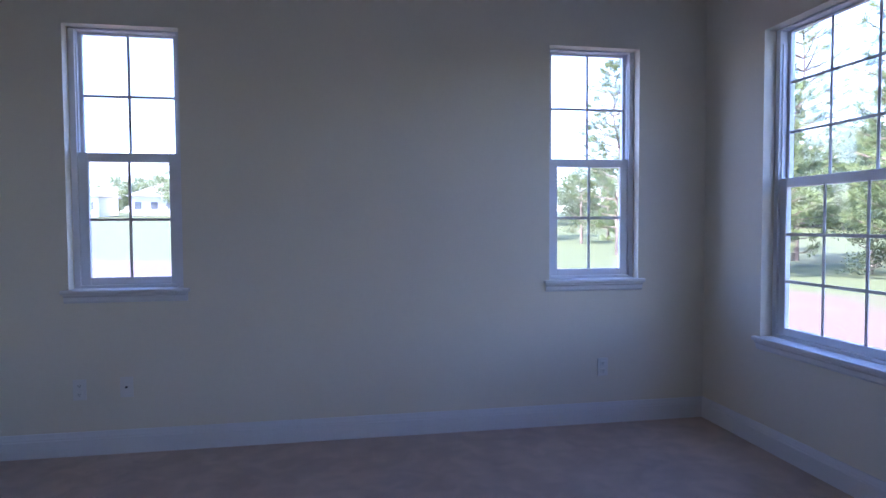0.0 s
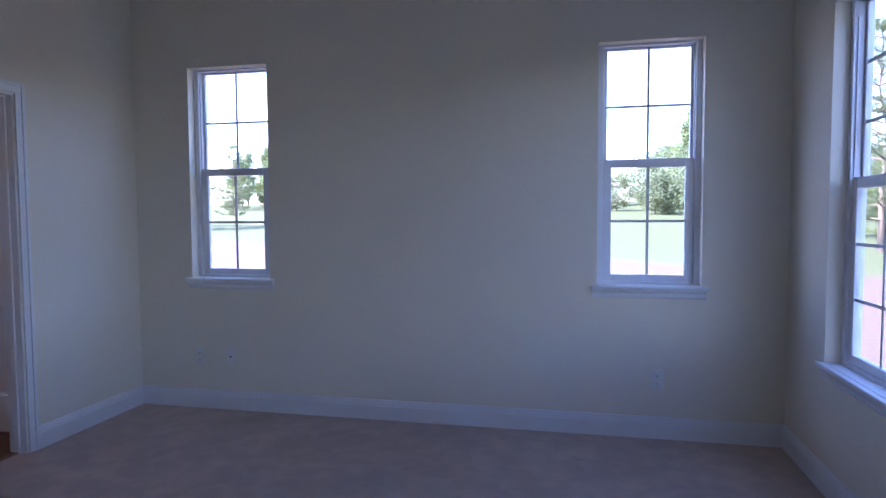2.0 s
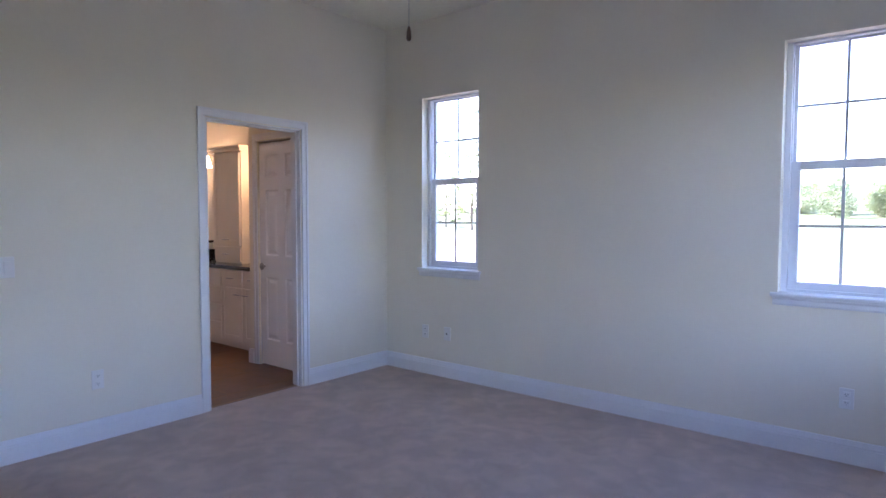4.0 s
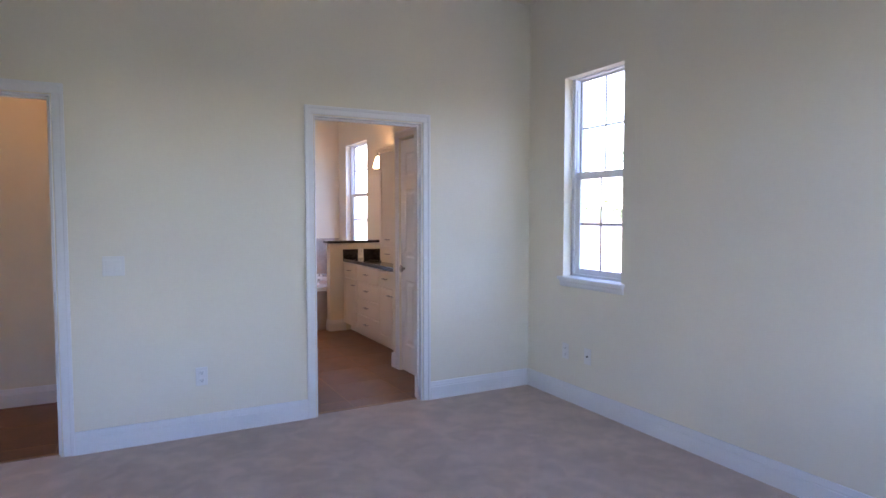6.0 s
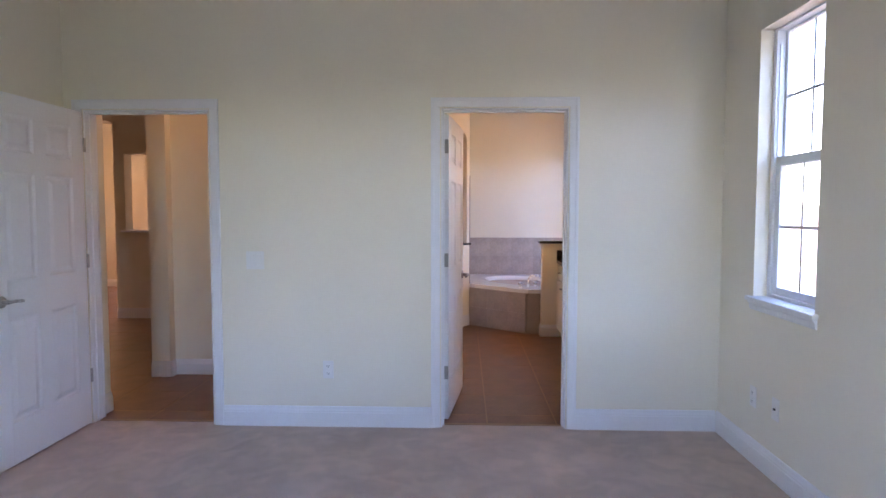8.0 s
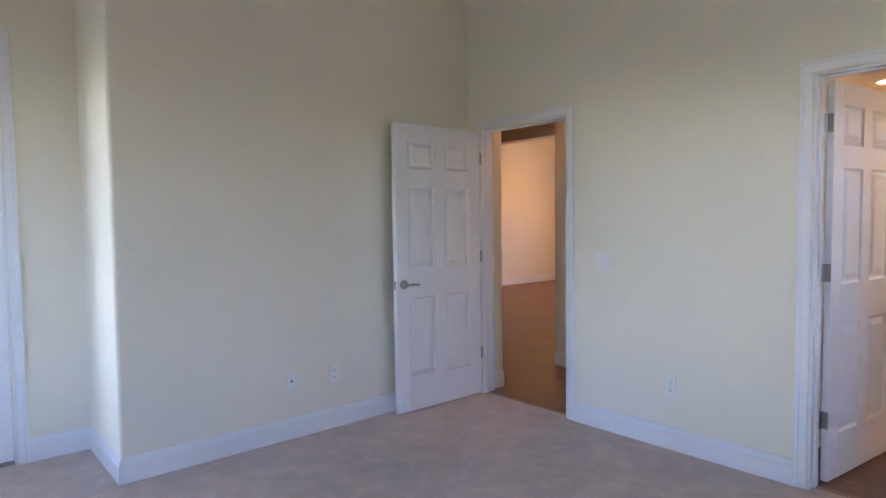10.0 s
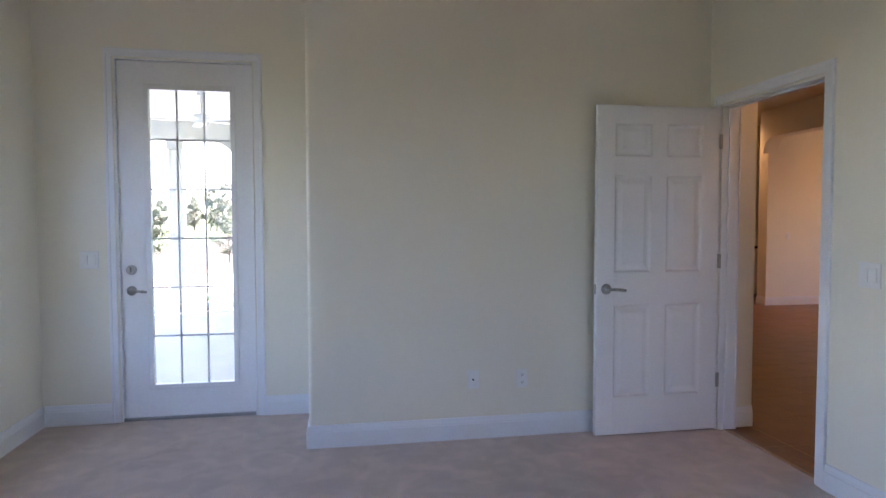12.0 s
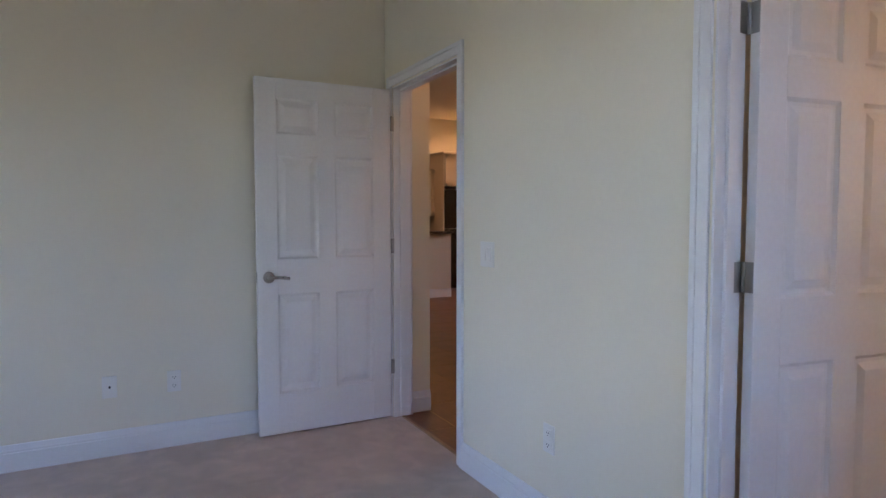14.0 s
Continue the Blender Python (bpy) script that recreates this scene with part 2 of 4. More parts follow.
def root(name, at, label, category="", kind="", group="", turn=0.0):
    ob = new(name)
    ob.matrix_basis = pose(*at, 0, 0, turn)
    ob.empty_display_size = 0.1
    return tagged(ob, label, category, group, kind)


def boxes(*dims, bevel=0.0):
    bm = bmesh.new()
    for d in dims:
        add_box(bm, *d, bevel=bevel)
    return bm


def structure(name, bm, material, label, smooth=False):
    return tagged(finish(bm, name, material, smooth), label, kind="structure")


def wall(name, axis, c0, c1, a0, a1, z0, z1, holes, label, material=None):
    # a wall between c0 and c1 across its thickness, from a0 to a1 along it, with rectangular holes (a, b, low, high)
    us = sorted({a0, a1, *[h[0] for h in holes], *[h[1] for h in holes]})
    zs = sorted({z0, z1, *[h[2] for h in holes], *[h[3] for h in holes]})
    nu, nz = len(us) - 1, len(zs) - 1

    def solid(i, k):
        if not (0 <= i < nu and 0 <= k < nz):
            return False
        u, z = (us[i] + us[i + 1]) / 2, (zs[k] + zs[k + 1]) / 2
        return not any(h[0] < u < h[1] and h[2] < z < h[3] for h in holes)
    bm = bmesh.new()
    seen = {}

    def vert(c, u, z):
        key = (round(c, 5), round(u, 5), round(z, 5))
        if key not in seen:
            seen[key] = bm.verts.new((c, u, z) if axis == "x" else (u, c, z))
        return seen[key]
    for i in range(nu):
        for k in range(nz):
            if not solid(i, k):
                continue
            u0, u1, w0, w1 = us[i], us[i + 1], zs[k], zs[k + 1]
            for c in (c0, c1):
                bm.faces.new((vert(c, u0, w0), vert(c, u1, w0), vert(c, u1, w1), vert(c, u0, w1)))
            for di, dk, q in ((-1, 0, ((u0, w0), (u0, w1))), (1, 0, ((u1, w0), (u1, w1))), (0, -1, ((u0, w0), (u1, w0))), (0, 1, ((u0, w1), (u1, w1)))):
                if not solid(i + di, k + dk):
                    (ua, za), (ub, zb) = q
                    bm.faces.new((vert(c0, ua, za), vert(c0, ub, zb), vert(c1, ub, zb), vert(c1, ua, za)))
    return structure(name, bm, material or WALL, label)


BASE = [(0, 0), (0.016, 0), (0.016, 0.092), (0.013, 0.096), (0.013, 0.104), (0.010, 0.112), (0.0075, 0.122), (0.005, 0.131), (0, 0.133)]


def baseboard(p0, p1, out):
    bm = bmesh.new()
    add_sweep(bm, BASE, (*p0, 0), (*p1, 0), (*out, 0))
    return structure("baseboard", bm, TRIM, "white painted baseboard with an ogee top edge")


def casing(axis, c, out, a0, a1, top, width=0.058):
    # slim moulded door trim round an opening from a0 to a1 on the wall face at c
    bm = bmesh.new()

    def bar(u0, u1, z0, z1, t, o0=0.0):
        lo, hi = sorted((c + out * o0, c + out * t))
        if axis == "x":
            add_box(bm, lo, hi, u0, u1, z0, z1, bevel=0.003)
        else:
            add_box(bm, u0, u1, lo, hi, z0, z1, bevel=0.003)
    g, band = 0.006, width * 0.36
    a0, a1 = min(a0, a1) - g, max(a0, a1) + g
    for u0, u1 in ((a0 - width, a0), (a1, a1 + width)):
        bar(u0, u1, 0, top + g, 0.011)
    for u0, u1 in ((a0 - width, a0 - width + band), (a1 + width - band, a1 + width)):
        bar(u0, u1, 0, top + g + width, 0.017, 0.010)
    bar(a0 - width, a1 + width, top + g, top + g + width, 0.011)
    bar(a0 - width + band, a1 + width - band, top + g + width - band, top + g + width, 0.017, 0.010)
    return structure("trim", bm, TRIM, "white moulded door casing")


def jamb(axis, c0, c1, a0, a1, top, stop_at):
    bm = bmesh.new()
    t = 0.018
    e = 0.0015

    def bar(cc0, cc1, u0, u1, z0, z1):
        if axis == "x":
            add_box(bm, cc0, cc1, u0, u1, z0, z1, bevel=0.0015)
        else:
            add_box(bm, u0, u1, cc0, cc1, z0, z1, bevel=0.0015)
    bar(c0 - e, c1 + e, a0 + 0.001, a0 + t * 0.5, 0, top)
    bar(c0 - e, c1 + e, a1 - t * 0.5, a1 - 0.001, 0, top)
    bar(c0 - e, c1 + e, a0 + t * 0.5, a1 - t * 0.5, top - t * 0.5, top - 0.001)
    s0, s1 = stop_at
    bar(s0, s1, a0 + t * 0.5, a0 + t * 0.5 + 0.011, 0, top - t * 0.5)
    bar(s0, s1, a1 - t * 0.5 - 0.011, a1 - t * 0.5, 0, top - t * 0.5)
    bar(s0, s1, a0 + t * 0.5 + 0.011, a1 - t * 0.5 - 0.011, top - t * 0.5 - 0.011, top - t * 0.5)
    return structure("trim", bm, TRIM, "white door jamb with a stop strip")

# ---- bedroom shell ----
H = 3.05
XE, YS, YR, XJ = 4.28, -4.20, -4.89, 2.55
BD0, BD1, HD0, HD1, DH = -1.767, -0.963, -4.075, -3.254, 2.052
XD0, XD1, XDH = 2.93, 3.80, 2.40
N_WINDOWS = ((0.436, 1.037), (3.213, 3.814))
NZ0, NZ1 = 0.917, 2.388
E_WINDOWS = ((-1.515, -0.550), (-4.28, -3.315))
EZ0, EZ1 = 0.62, 2.36

structure("floor", boxes((-0.055, XE, YR - 0.1, 0.0, -0.1, 0.0)), CARPET, "beige cut-pile carpet with brushed patches")
structure("ceiling", boxes((-7.6, XE + 0.2, YR - 0.16, 0.2, H, H + 0.2), (-7.6, 2.43, -11.4, YR - 0.16, H, H + 0.2)), CEIL, "plain pale painted ceiling")
wall("wall_north", "y", 0.0, 0.15, -5.05, XE + 0.15, -0.2, H, [(a, b, NZ0, NZ1) for a, b in N_WINDOWS] + [(-4.53, -3.67, NZ0, NZ1)], "cream painted wall with tall sash windows")
wall("wall_east", "x", XE, XE + 0.15, YR - 0.16, 0.0, -0.2, H, [(a, b, EZ0, EZ1) for a, b in E_WINDOWS], "cream painted wall with wide sash windows")
wall("wall_west", "x", -0.115, 0.0, -4.35, 0.0, 0.0, H, [(BD0, BD1, 0.0, DH), (HD0, HD1, 0.0, DH)], "cream painted wall with two door openings")
wall("wall_south_recess", "y", YR - 0.16, YR, XJ - 0.12, XE, -0.2, H, [(XD0, XD1, -0.2, XDH)], "cream painted wall of the recess with a glazed door")
# the nearer south wall turns into the recess round a bullnose corner
bm = bmesh.new()
r = 0.02
arc = [(XJ - r + r * math.cos(a), YS - r + r * math.sin(a)) for a in [math.pi / 2 * i / 6 for i in range(7)]]
add_prism(bm, [(XJ, YR)] + arc + [(0.0, YS), (0.0, YS - 0.15), (XJ - 0.12, YS - 0.15), (XJ - 0.12, YR)], 0, H)
structure("wall_south", bm, WALL, "cream painted wall with a rounded outer corner")

for p0, p1, out in (((0.0, 0.0), (XE, 0.0), (0, -1)), ((XE, 0.0), (XE, YR), (-1, 0)), ((0, BD1 + 0.064), (0, -0.016), (1, 0)),
                    ((0, HD1 + 0.064), (0, BD0 - 0.064), (1, 0)), ((0.0, YS), (XJ, YS), (0, 1)), ((XJ, YS + 0.016), (XJ, YR), (1, 0)),
                    ((XJ + 0.016, YR), (XD0 - 0.058, YR), (0, 1)), ((XD1 + 0.058, YR), (XE - 0.016, YR), (0, 1))):
    baseboard(p0, p1, out)

casing("x", 0.0, 1, BD0, BD1, DH)
casing("x", -0.115, -1, BD0, BD1, DH)
jamb("x", -0.115, 0.0, BD0, BD1, DH, (-0.076, -0.040))
casing("x", 0.0, 1, HD0, HD1, DH)
casing("x", -0.115, -1, HD0 + 0.02, HD1, DH, 0.03)
jamb("x", -0.115, 0.0, HD0, HD1, DH, (-0.076, -0.040))
casing("y", YR, 1, XD0, XD1, XDH, 0.052)
jamb("y", YR - 0.16, YR, XD0, XD1, XDH, (YR - 0.13, YR - 0.09))
structure("trim", boxes((XD0 - 0.02, XD1 + 0.02, YR - 0.17, YR - 0.01, -0.02, 0.018), bevel=0.004), NICKEL, "metal threshold of the glazed door")
structure("trim", boxes((-0.07, -0.045, HD0, HD1, -0.01, 0.006), bevel=0.002), GROUT, "tan threshold strip")
structure("trim", boxes((-0.07, -0.045, BD0, BD1, -0.01, 0.006), bevel=0.002), GROUT, "tan threshold strip")


# ---- windows ----
def sash_window(name, at, turn, w, h, mid, cols, rows, label):
    """A double-hung window in its reveal; along x, looking out to +y, its sill's foot at z 0."""
    top = root(name, at, label, "window", "structure", turn=turn)
    f = 0.034
    yb = 0.072
    bm = boxes((-w / 2 + 0.001, -w / 2 + f, yb, 0.146, 0.0, h - 0.001), (w / 2 - f, w / 2 - 0.001, yb, 0.146, 0.0, h - 0.001), (-w / 2 + f, w / 2 - f, yb, 0.146, h - 0.012, h - 0.001),
               (-w / 2 + f, w / 2 - f, yb, 0.146, 0.001, 0.03), bevel=0.002)
    part("window_frame", bm, VINYL, top, "white vinyl frame")
    for y0, z0, z1, side, foot, head in ((yb + 0.012, 0.030, mid + 0.028, 0.050, 0.042, 0.050), (yb + 0.046, mid - 0.022, h - 0.012, 0.023, 0.030, 0.012)):
        xo = w / 2 - f - 0.001
        y1 = y0 + 0.030
        bm = boxes((-xo, -xo + side, y0, y1, z0, z1), (xo - side, xo, y0, y1, z0, z1), (-xo + side, xo - side, y0, y1, z0, z0 + foot), (-xo + side, xo - side, y0, y1, z1 - head, z1), bevel=0.003)
        sash = part("sash", bm, VINYL, top)
        gx, gz0, gz1 = xo - side, z0 + foot, z1 - head
        yg = (y0 + y1) / 2
        pane = part("pane", boxes((-gx, gx, yg - 0.004, yg - 0.001, gz0, gz1)), GLASS, sash, "clear glass pane")
        pane.visible_shadow = False
        for i in range(1, cols):
            x = -gx + 2 * gx * i / cols
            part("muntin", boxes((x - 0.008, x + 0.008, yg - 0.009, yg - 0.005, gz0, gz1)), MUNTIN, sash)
        for k in range(1, rows):
            z = gz0 + (gz1 - gz0) * k / rows
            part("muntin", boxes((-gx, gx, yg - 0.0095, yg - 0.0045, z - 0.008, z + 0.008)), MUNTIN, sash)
    # side tracks that show above the lower sash
    for s in (-1, 1):
        part("balance_track", boxes((s * (w / 2 - f) - 0.007, s * (w / 2 - f) + 0.007, yb + 0.015, yb + 0.04, mid + 0.03, h - f - 0.05), bevel=0.002), VINYL, top)
    bm = boxes((-w / 2 + 0.001, w / 2 - 0.001, 0.0, yb, 0.0, 0.012), bevel=0.001)
    add_box(bm, -w / 2 - 0.036, w / 2 + 0.036, -0.034, 0.0, -0.012, 0.012, bevel=0.006)
    prof = [(0, -0.012), (0.022, -0.012), (0.022, -0.020), (0.012, -0.030), (0.010, -0.052), (0.004, -0.062), (0, -0.062)]
    add_sweep(bm, prof, (-w / 2 - 0.024, 0, 0), (w / 2 + 0.024, 0, 0), (0, -1, 0))
    part("window_sill", bm, TRIM, top, "white painted stool and apron moulding")
    return top


for i, (a, b) in enumerate(N_WINDOWS):
    sash_window("window_%d" % (i + 1), ((a + b) / 2, 0, NZ0), 0, b - a, NZ1 - NZ0, 0.752, 2, 2, "narrow white double-hung window with grilles in the cream wall")
for i, (a, b) in enumerate(E_WINDOWS):
    sash_window("window_%d" % (i + 3), (XE, (a + b) / 2, EZ0), -90, b - a, EZ1 - EZ0, 0.88, 3, 3, "wide white double-hung window with a nine-lite grille in each sash")
sash_window("window_5", (-4.10, 0, NZ0), 0, 0.86, NZ1 - NZ0, 0.752, 2, 2, "narrow white double-hung window above the bathtub")


# ---- doors ----
def lever_set(parent, x, z, face, toward, material=NICKEL):
    """Rose and lever on a door face at y = face; toward: the way (+1 or -1 along x) in which the lever points; face sign gives the side."""
    s = 1 if face > -0.0175 else -1
    bm = bmesh.new()
    add_cyl(bm, (x, face, z), (x, face + s * 0.009, z), 0.033, 0.030, 24)
    add_cyl(bm, (x, face + s * 0.009, z), (x, face + s * 0.045, z), 0.012, 0.011, 16)
    pts = [(x - toward * 0.010, 0.048, 0.0), (x + toward * 0.03, 0.052, 0.002), (x + toward * 0.07, 0.050, -0.001), (x + toward * 0.105, 0.044, -0.006)]
    for a, b in zip(pts, pts[1:]):
        add_cyl(bm, (a[0], face + s * a[1], z + a[2]), (b[0], face + s * b[1], z + b[2]), 0.0095, 0.0085, 12)
    return part("door_handle", bm, material, parent, "satin nickel lever handle", smooth=True)


def six_panel_leaf(parent, w, h, t=0.035):
    """Leaf from x 0 (hinges) to w, its thickness from y -t to 0, z from 0 to h."""
    bm = bmesh.new()
    d = 0.009
    add_box(bm, 0.01, w - 0.01, -t + d + 0.004, -d - 0.004, 0.01, h - 0.01)
    st, mid = 0.115 * w / 0.81, 0.10
    xs = (st, w / 2 - mid / 2, w / 2 + mid / 2, w - st)
    rows = ((0.115 * h, 0.398 * h), (0.497 * h, 0.79 * h), (0.847 * h, 0.946 * h))
    add_box(bm, 0, xs[0], -t, 0, 0, h, bevel=0.002)
    add_box(bm, xs[3], w, -t, 0, 0, h, bevel=0.002)
    zs = [0] + [z for r in rows for z in r] + [h]
    for k in range(0, 8, 2):
        add_box(bm, xs[0], xs[3], -t, 0, zs[k], zs[k + 1])
    for k in range(1, 7, 2):
        add_box(bm, xs[1], xs[2], -t, 0, zs[k], zs[k + 1])
        for x0, x1 in ((xs[0], xs[1]), (xs[2], xs[3])):
            for s in (0, 1):
                base, rise = (-d, -0.0015) if s == 0 else (-t + d, -t + 0.0015)
                rings = []
                for inset, y in ((0.0, base + (0.0075 if s == 0 else -0.0075)), (0.012, base), (0.024, base), (0.050, rise)):
                    rings.append([bm.verts.new((xx, y, zz)) for xx, zz in ((x0 + inset, zs[k] + inset), (x1 - inset, zs[k] + inset), (x1 - inset, zs[k + 1] - inset), (x0 + inset, zs[k + 1] - inset))])
                for a, b in zip(rings, rings[1:]):
                    for i in range(4):
                        bm.faces.new((a[i], a[(i + 1) % 4], b[(i + 1) % 4], b[i]))
                bm.faces.new(rings[-1])
    return part("door_leaf", bm, DOORWHITE, parent)


def hinge(parent, x, y, z, leaf_dx, leaf_dy):
    bm = bmesh.new()
    for k in range(5):
        add_cyl(bm, (x, y, z - 0.044 + k * 0.018), (x, y, z - 0.027 + k * 0.018), 0.0065, seg=12)
    add_box(bm, min(x, x + leaf_dx) - 0.001, max(x, x + leaf_dx) + 0.001, min(y, y + leaf_dy) - 0.001, max(y, y + leaf_dy) + 0.001, z - 0.044, z + 0.045)
    return part("hinge", bm, NICKEL, parent, "satin nickel butt hinge")


# hall door: open square to its wall, into the bedroom
door = root("door_1", (0.019, HD0 + 0.004, 0.012), "white six-panel interior door standing open into the bedroom", "door", "structure")
six_panel_leaf(door, 0.806, 2.023)
lever_set(door, 0.742, 0.905, 0.0, -1)
lever_set(door, 0.742, 0.905, -0.035, -1)
part("latch_plate", boxes((0.806, 0.8075, -0.030, -0.006, 0.875, 0.935)), NICKEL, door, "nickel latch plate")
for z in (0.315, 1.068, 1.815):
    knuckle = hinge(door, -0.004, 0.006, z, -0.006, -0.002)
    part("hinge_plate", boxes((-0.020, -0.010, 0.0052, 0.0072, z - 0.045, z + 0.045)), NICKEL, knuckle)
part("door_stop", boxes((0.70, 0.706, -0.13, -0.035, 0.05, 0.056), (0.696, 0.710, -0.14, -0.128, 0.046, 0.060), bevel=0.002), NICKEL, door, "small sprung door stop")

# bathroom door: open into the bathroom
door = root("door_2", (-0.132, BD0 + 0.012, 0.012), "white six-panel interior door standing open into the bathroom", "door", "structure", turn=180 - 7)
six_panel_leaf(door, 0.765, 2.020, 0.035)
lever_set(door, 0.70, 0.905, 0.0, -1)
lever_set(door, 0.70, 0.905, -0.035, -1)
for z in (0.315, 1.068, 1.815):
    bm = boxes((-0.002, -0.0005, -0.033, -0.001, z - 0.045, z + 0.045), bevel=0.0004)
    add_cyl(bm, (-0.006, 0.001, z - 0.045), (-0.006, 0.001, z + 0.045), 0.0065, seg=12)
    jb = boxes((-0.117, -0.086, BD0 + 0.0095, BD0 + 0.0115, z - 0.033, z + 0.057))
    jb.transform(door.matrix_basis.inverted())
    me = bpy.data.meshes.new("plate")
    jb.to_mesh(me)
    jb.free()
    bm.from_mesh(me)
    bpy.data.meshes.remove(me)
    part("hinge", bm, NICKEL, door, "satin nickel butt hinge")
structure("trim", boxes((-0.075, -0.045, BD1 - 0.0115, BD1 - 0.0095, 0.89, 0.95)), NICKEL, "nickel strike plate")
structure("trim", boxes((-0.035, -0.008, HD1 - 0.0115, HD1 - 0.0095, 0.89, 0.95)), NICKEL, "nickel strike plate")

# glazed outside door
door = root("door_3", ((XD0 + XD1) / 2, YR - 0.048, 0.0), "tall white outside door with an eighteen-lite glass", "door", "structure")
w2, gx, gz0, gz1 = (XD1 - XD0) / 2 - 0.010, 0.261, 0.236, 2.208
cx = 3.339 - (XD0 + XD1) / 2
part("door_leaf", boxes((-w2, cx - gx, -0.022, 0.022, 0.02, 2.388), (cx + gx, w2, -0.022, 0.022, 0.02, 2.388), (cx - gx, cx + gx, -0.022, 0.022, 0.02, gz0), (cx - gx, cx + gx, -0.022, 0.022, gz1, 2.388)), DOORWHITE, door)
e = 0.030
part("glazing_bead", boxes((cx - gx - e, cx - gx + 0.004, 0.0225, 0.034, gz0 - e, gz1 + e), (cx + gx - 0.004, cx + gx + e, 0.0225, 0.034, gz0 - e, gz1 + e), (cx - gx, cx + gx, 0.0225, 0.034, gz0 - e, gz0 + 0.004), (cx - gx, cx + gx, 0.0225, 0.034, gz1 - 0.004, gz1 + e), bevel=0.004), DOORWHITE, door)
pane = part("pane", boxes((cx - gx, cx + gx, -0.003, 0.003, gz0, gz1)), GLASS, door, "clear glass pane")
pane.visible_shadow = False
for i in (1, 2):
    x = cx - gx + 2 * gx * i / 3
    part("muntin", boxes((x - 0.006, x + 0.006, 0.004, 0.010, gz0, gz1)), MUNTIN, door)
for k in range(1, 6):
    z = gz0 + (gz1 - gz0) * k / 6
    part("muntin", boxes((cx - gx, cx + gx, 0.0035, 0.0105, z - 0.006, z + 0.006)), MUNTIN, door)
hx = 3.728 - (XD0 + XD1) / 2
lever_set(door, hx, 0.875, 0.022, -1)
bm = bmesh.new()
add_cyl(bm, (hx, 0.022, 1.015), (hx, 0.034, 1.015), 0.034, 0.031, 24)
add_cyl(bm, (hx, 0.034, 1.015), (hx, 0.040, 1.015), 0.018, 0.018, 16)
add_box(bm, hx - 0.005, hx + 0.005, 0.038, 0.058, 0.995, 1.035, bevel=0.002)
part("deadbolt", bm, NICKEL, door, "satin nickel deadbolt turn", smooth=False)


# ---- sockets and switches ----
def wall_plate(name, at, out, gangs, kind, label):
    """A plate on a wall; out: degrees that turn its face from -y to the wall's outward side."""
    top = root(name, at, label, "outlet" if kind != "switch" else "light switch", turn=out)
    w = 0.035 + (gangs - 1) * 0.023
    part("cover_plate", boxes((-w, w, -0.006, 0.0, -0.058, 0.058), bevel=0.0025), PLATE, top)
    for g in range(gangs):
        x = (g - (gangs - 1) / 2) * 0.046
        if kind == "switch":
            part("rocker", boxes((x - 0.0165, x + 0.0165, -0.011, -0.005, -0.033, 0.033), bevel=0.002), PLATE, top)
        elif kind == "socket":
            for s in (-1, 1):
                part("receptacle", boxes((x - 0.017, x + 0.017, -0.009, -0.005, s * 0.024 - 0.015, s * 0.024 + 0.015), bevel=0.002), PLATE, top)
                part("slots", boxes((x - 0.0075, x - 0.0050, -0.0095, -0.0088, s * 0.024 - 0.003, s * 0.024 + 0.006), (x + 0.0050, x + 0.0075, -0.0095, -0.0088, s * 0.024 - 0.003, s * 0.024 + 0.005), (x - 0.002, x + 0.002, -0.0095, -0.0088, s * 0.024 - 0.010, s * 0.024 - 0.006)), DARK, top)
        else:
            bm = bmesh.new()
            add_cyl(bm, (x, -0.005, 0.0), (x, -0.014, 0.0), 0.006, seg=12)
            part("jack", bm, DARK, top, "dark coaxial jack")
    return top


wall_plate("wall_outlet", (0.478, 0, 0.37), 0, 1, "socket", "white duplex outlet low on the cream wall")
wall_plate("cable_outlet", (0.723, 0, 0.375), 0, 1, "jack", "white cable plate with a dark jack low on the wall")
wall_plate("wall_outlet", (3.572, 0, 0.362), 0, 1, "socket", "white duplex outlet under the narrow window")
wall_plate("wall_outlet", (0, -2.50, 0.375), 90, 1, "socket", "white duplex outlet between the two doorways")
wall_plate("light_switch", (0, -2.968, 1.086), 90, 2, "switch", "white double rocker switch beside the hall doorway")
wall_plate("cable_outlet", (1.566, YS, 0.365), 180, 1, "jack", "white cable plate with a dark jack low on the wall")
wall_plate("wall_outlet", (1.255, YS, 0.36), 180, 1, "socket", "white duplex outlet beside the open door")
wall_plate("light_switch", (3.975, YR, 1.085), 180, 2, "switch", "white double rocker switch beside the glazed door")

# ---- ceiling fan with its pull chain ----
fan = root("ceiling_fan", (2.13, -2.06, H), "dark ceiling fan with a long pull chain", "ceiling fan")
bm = bmesh.new()
add_cyl(bm, (0, 0, 0), (0, 0, -0.05), 0.07, 0.05, 24)
add_cyl(bm, (0, 0, -0.05), (0, 0, -0.24), 0.012, seg=12)
part("downrod", bm, BRONZE, fan)
bm = bmesh.new()
add_cyl(bm, (0, 0, -0.24), (0, 0, -0.28), 0.06, 0.11, 24)
add_cyl(bm, (0, 0, -0.28), (0, 0, -0.36), 0.11, 0.11, 24)
add_cyl(bm, (0, 0, -0.36), (0, 0, -0.42), 0.11, 0.05, 24)
part("motor", bm, BRONZE, fan, smooth=False)
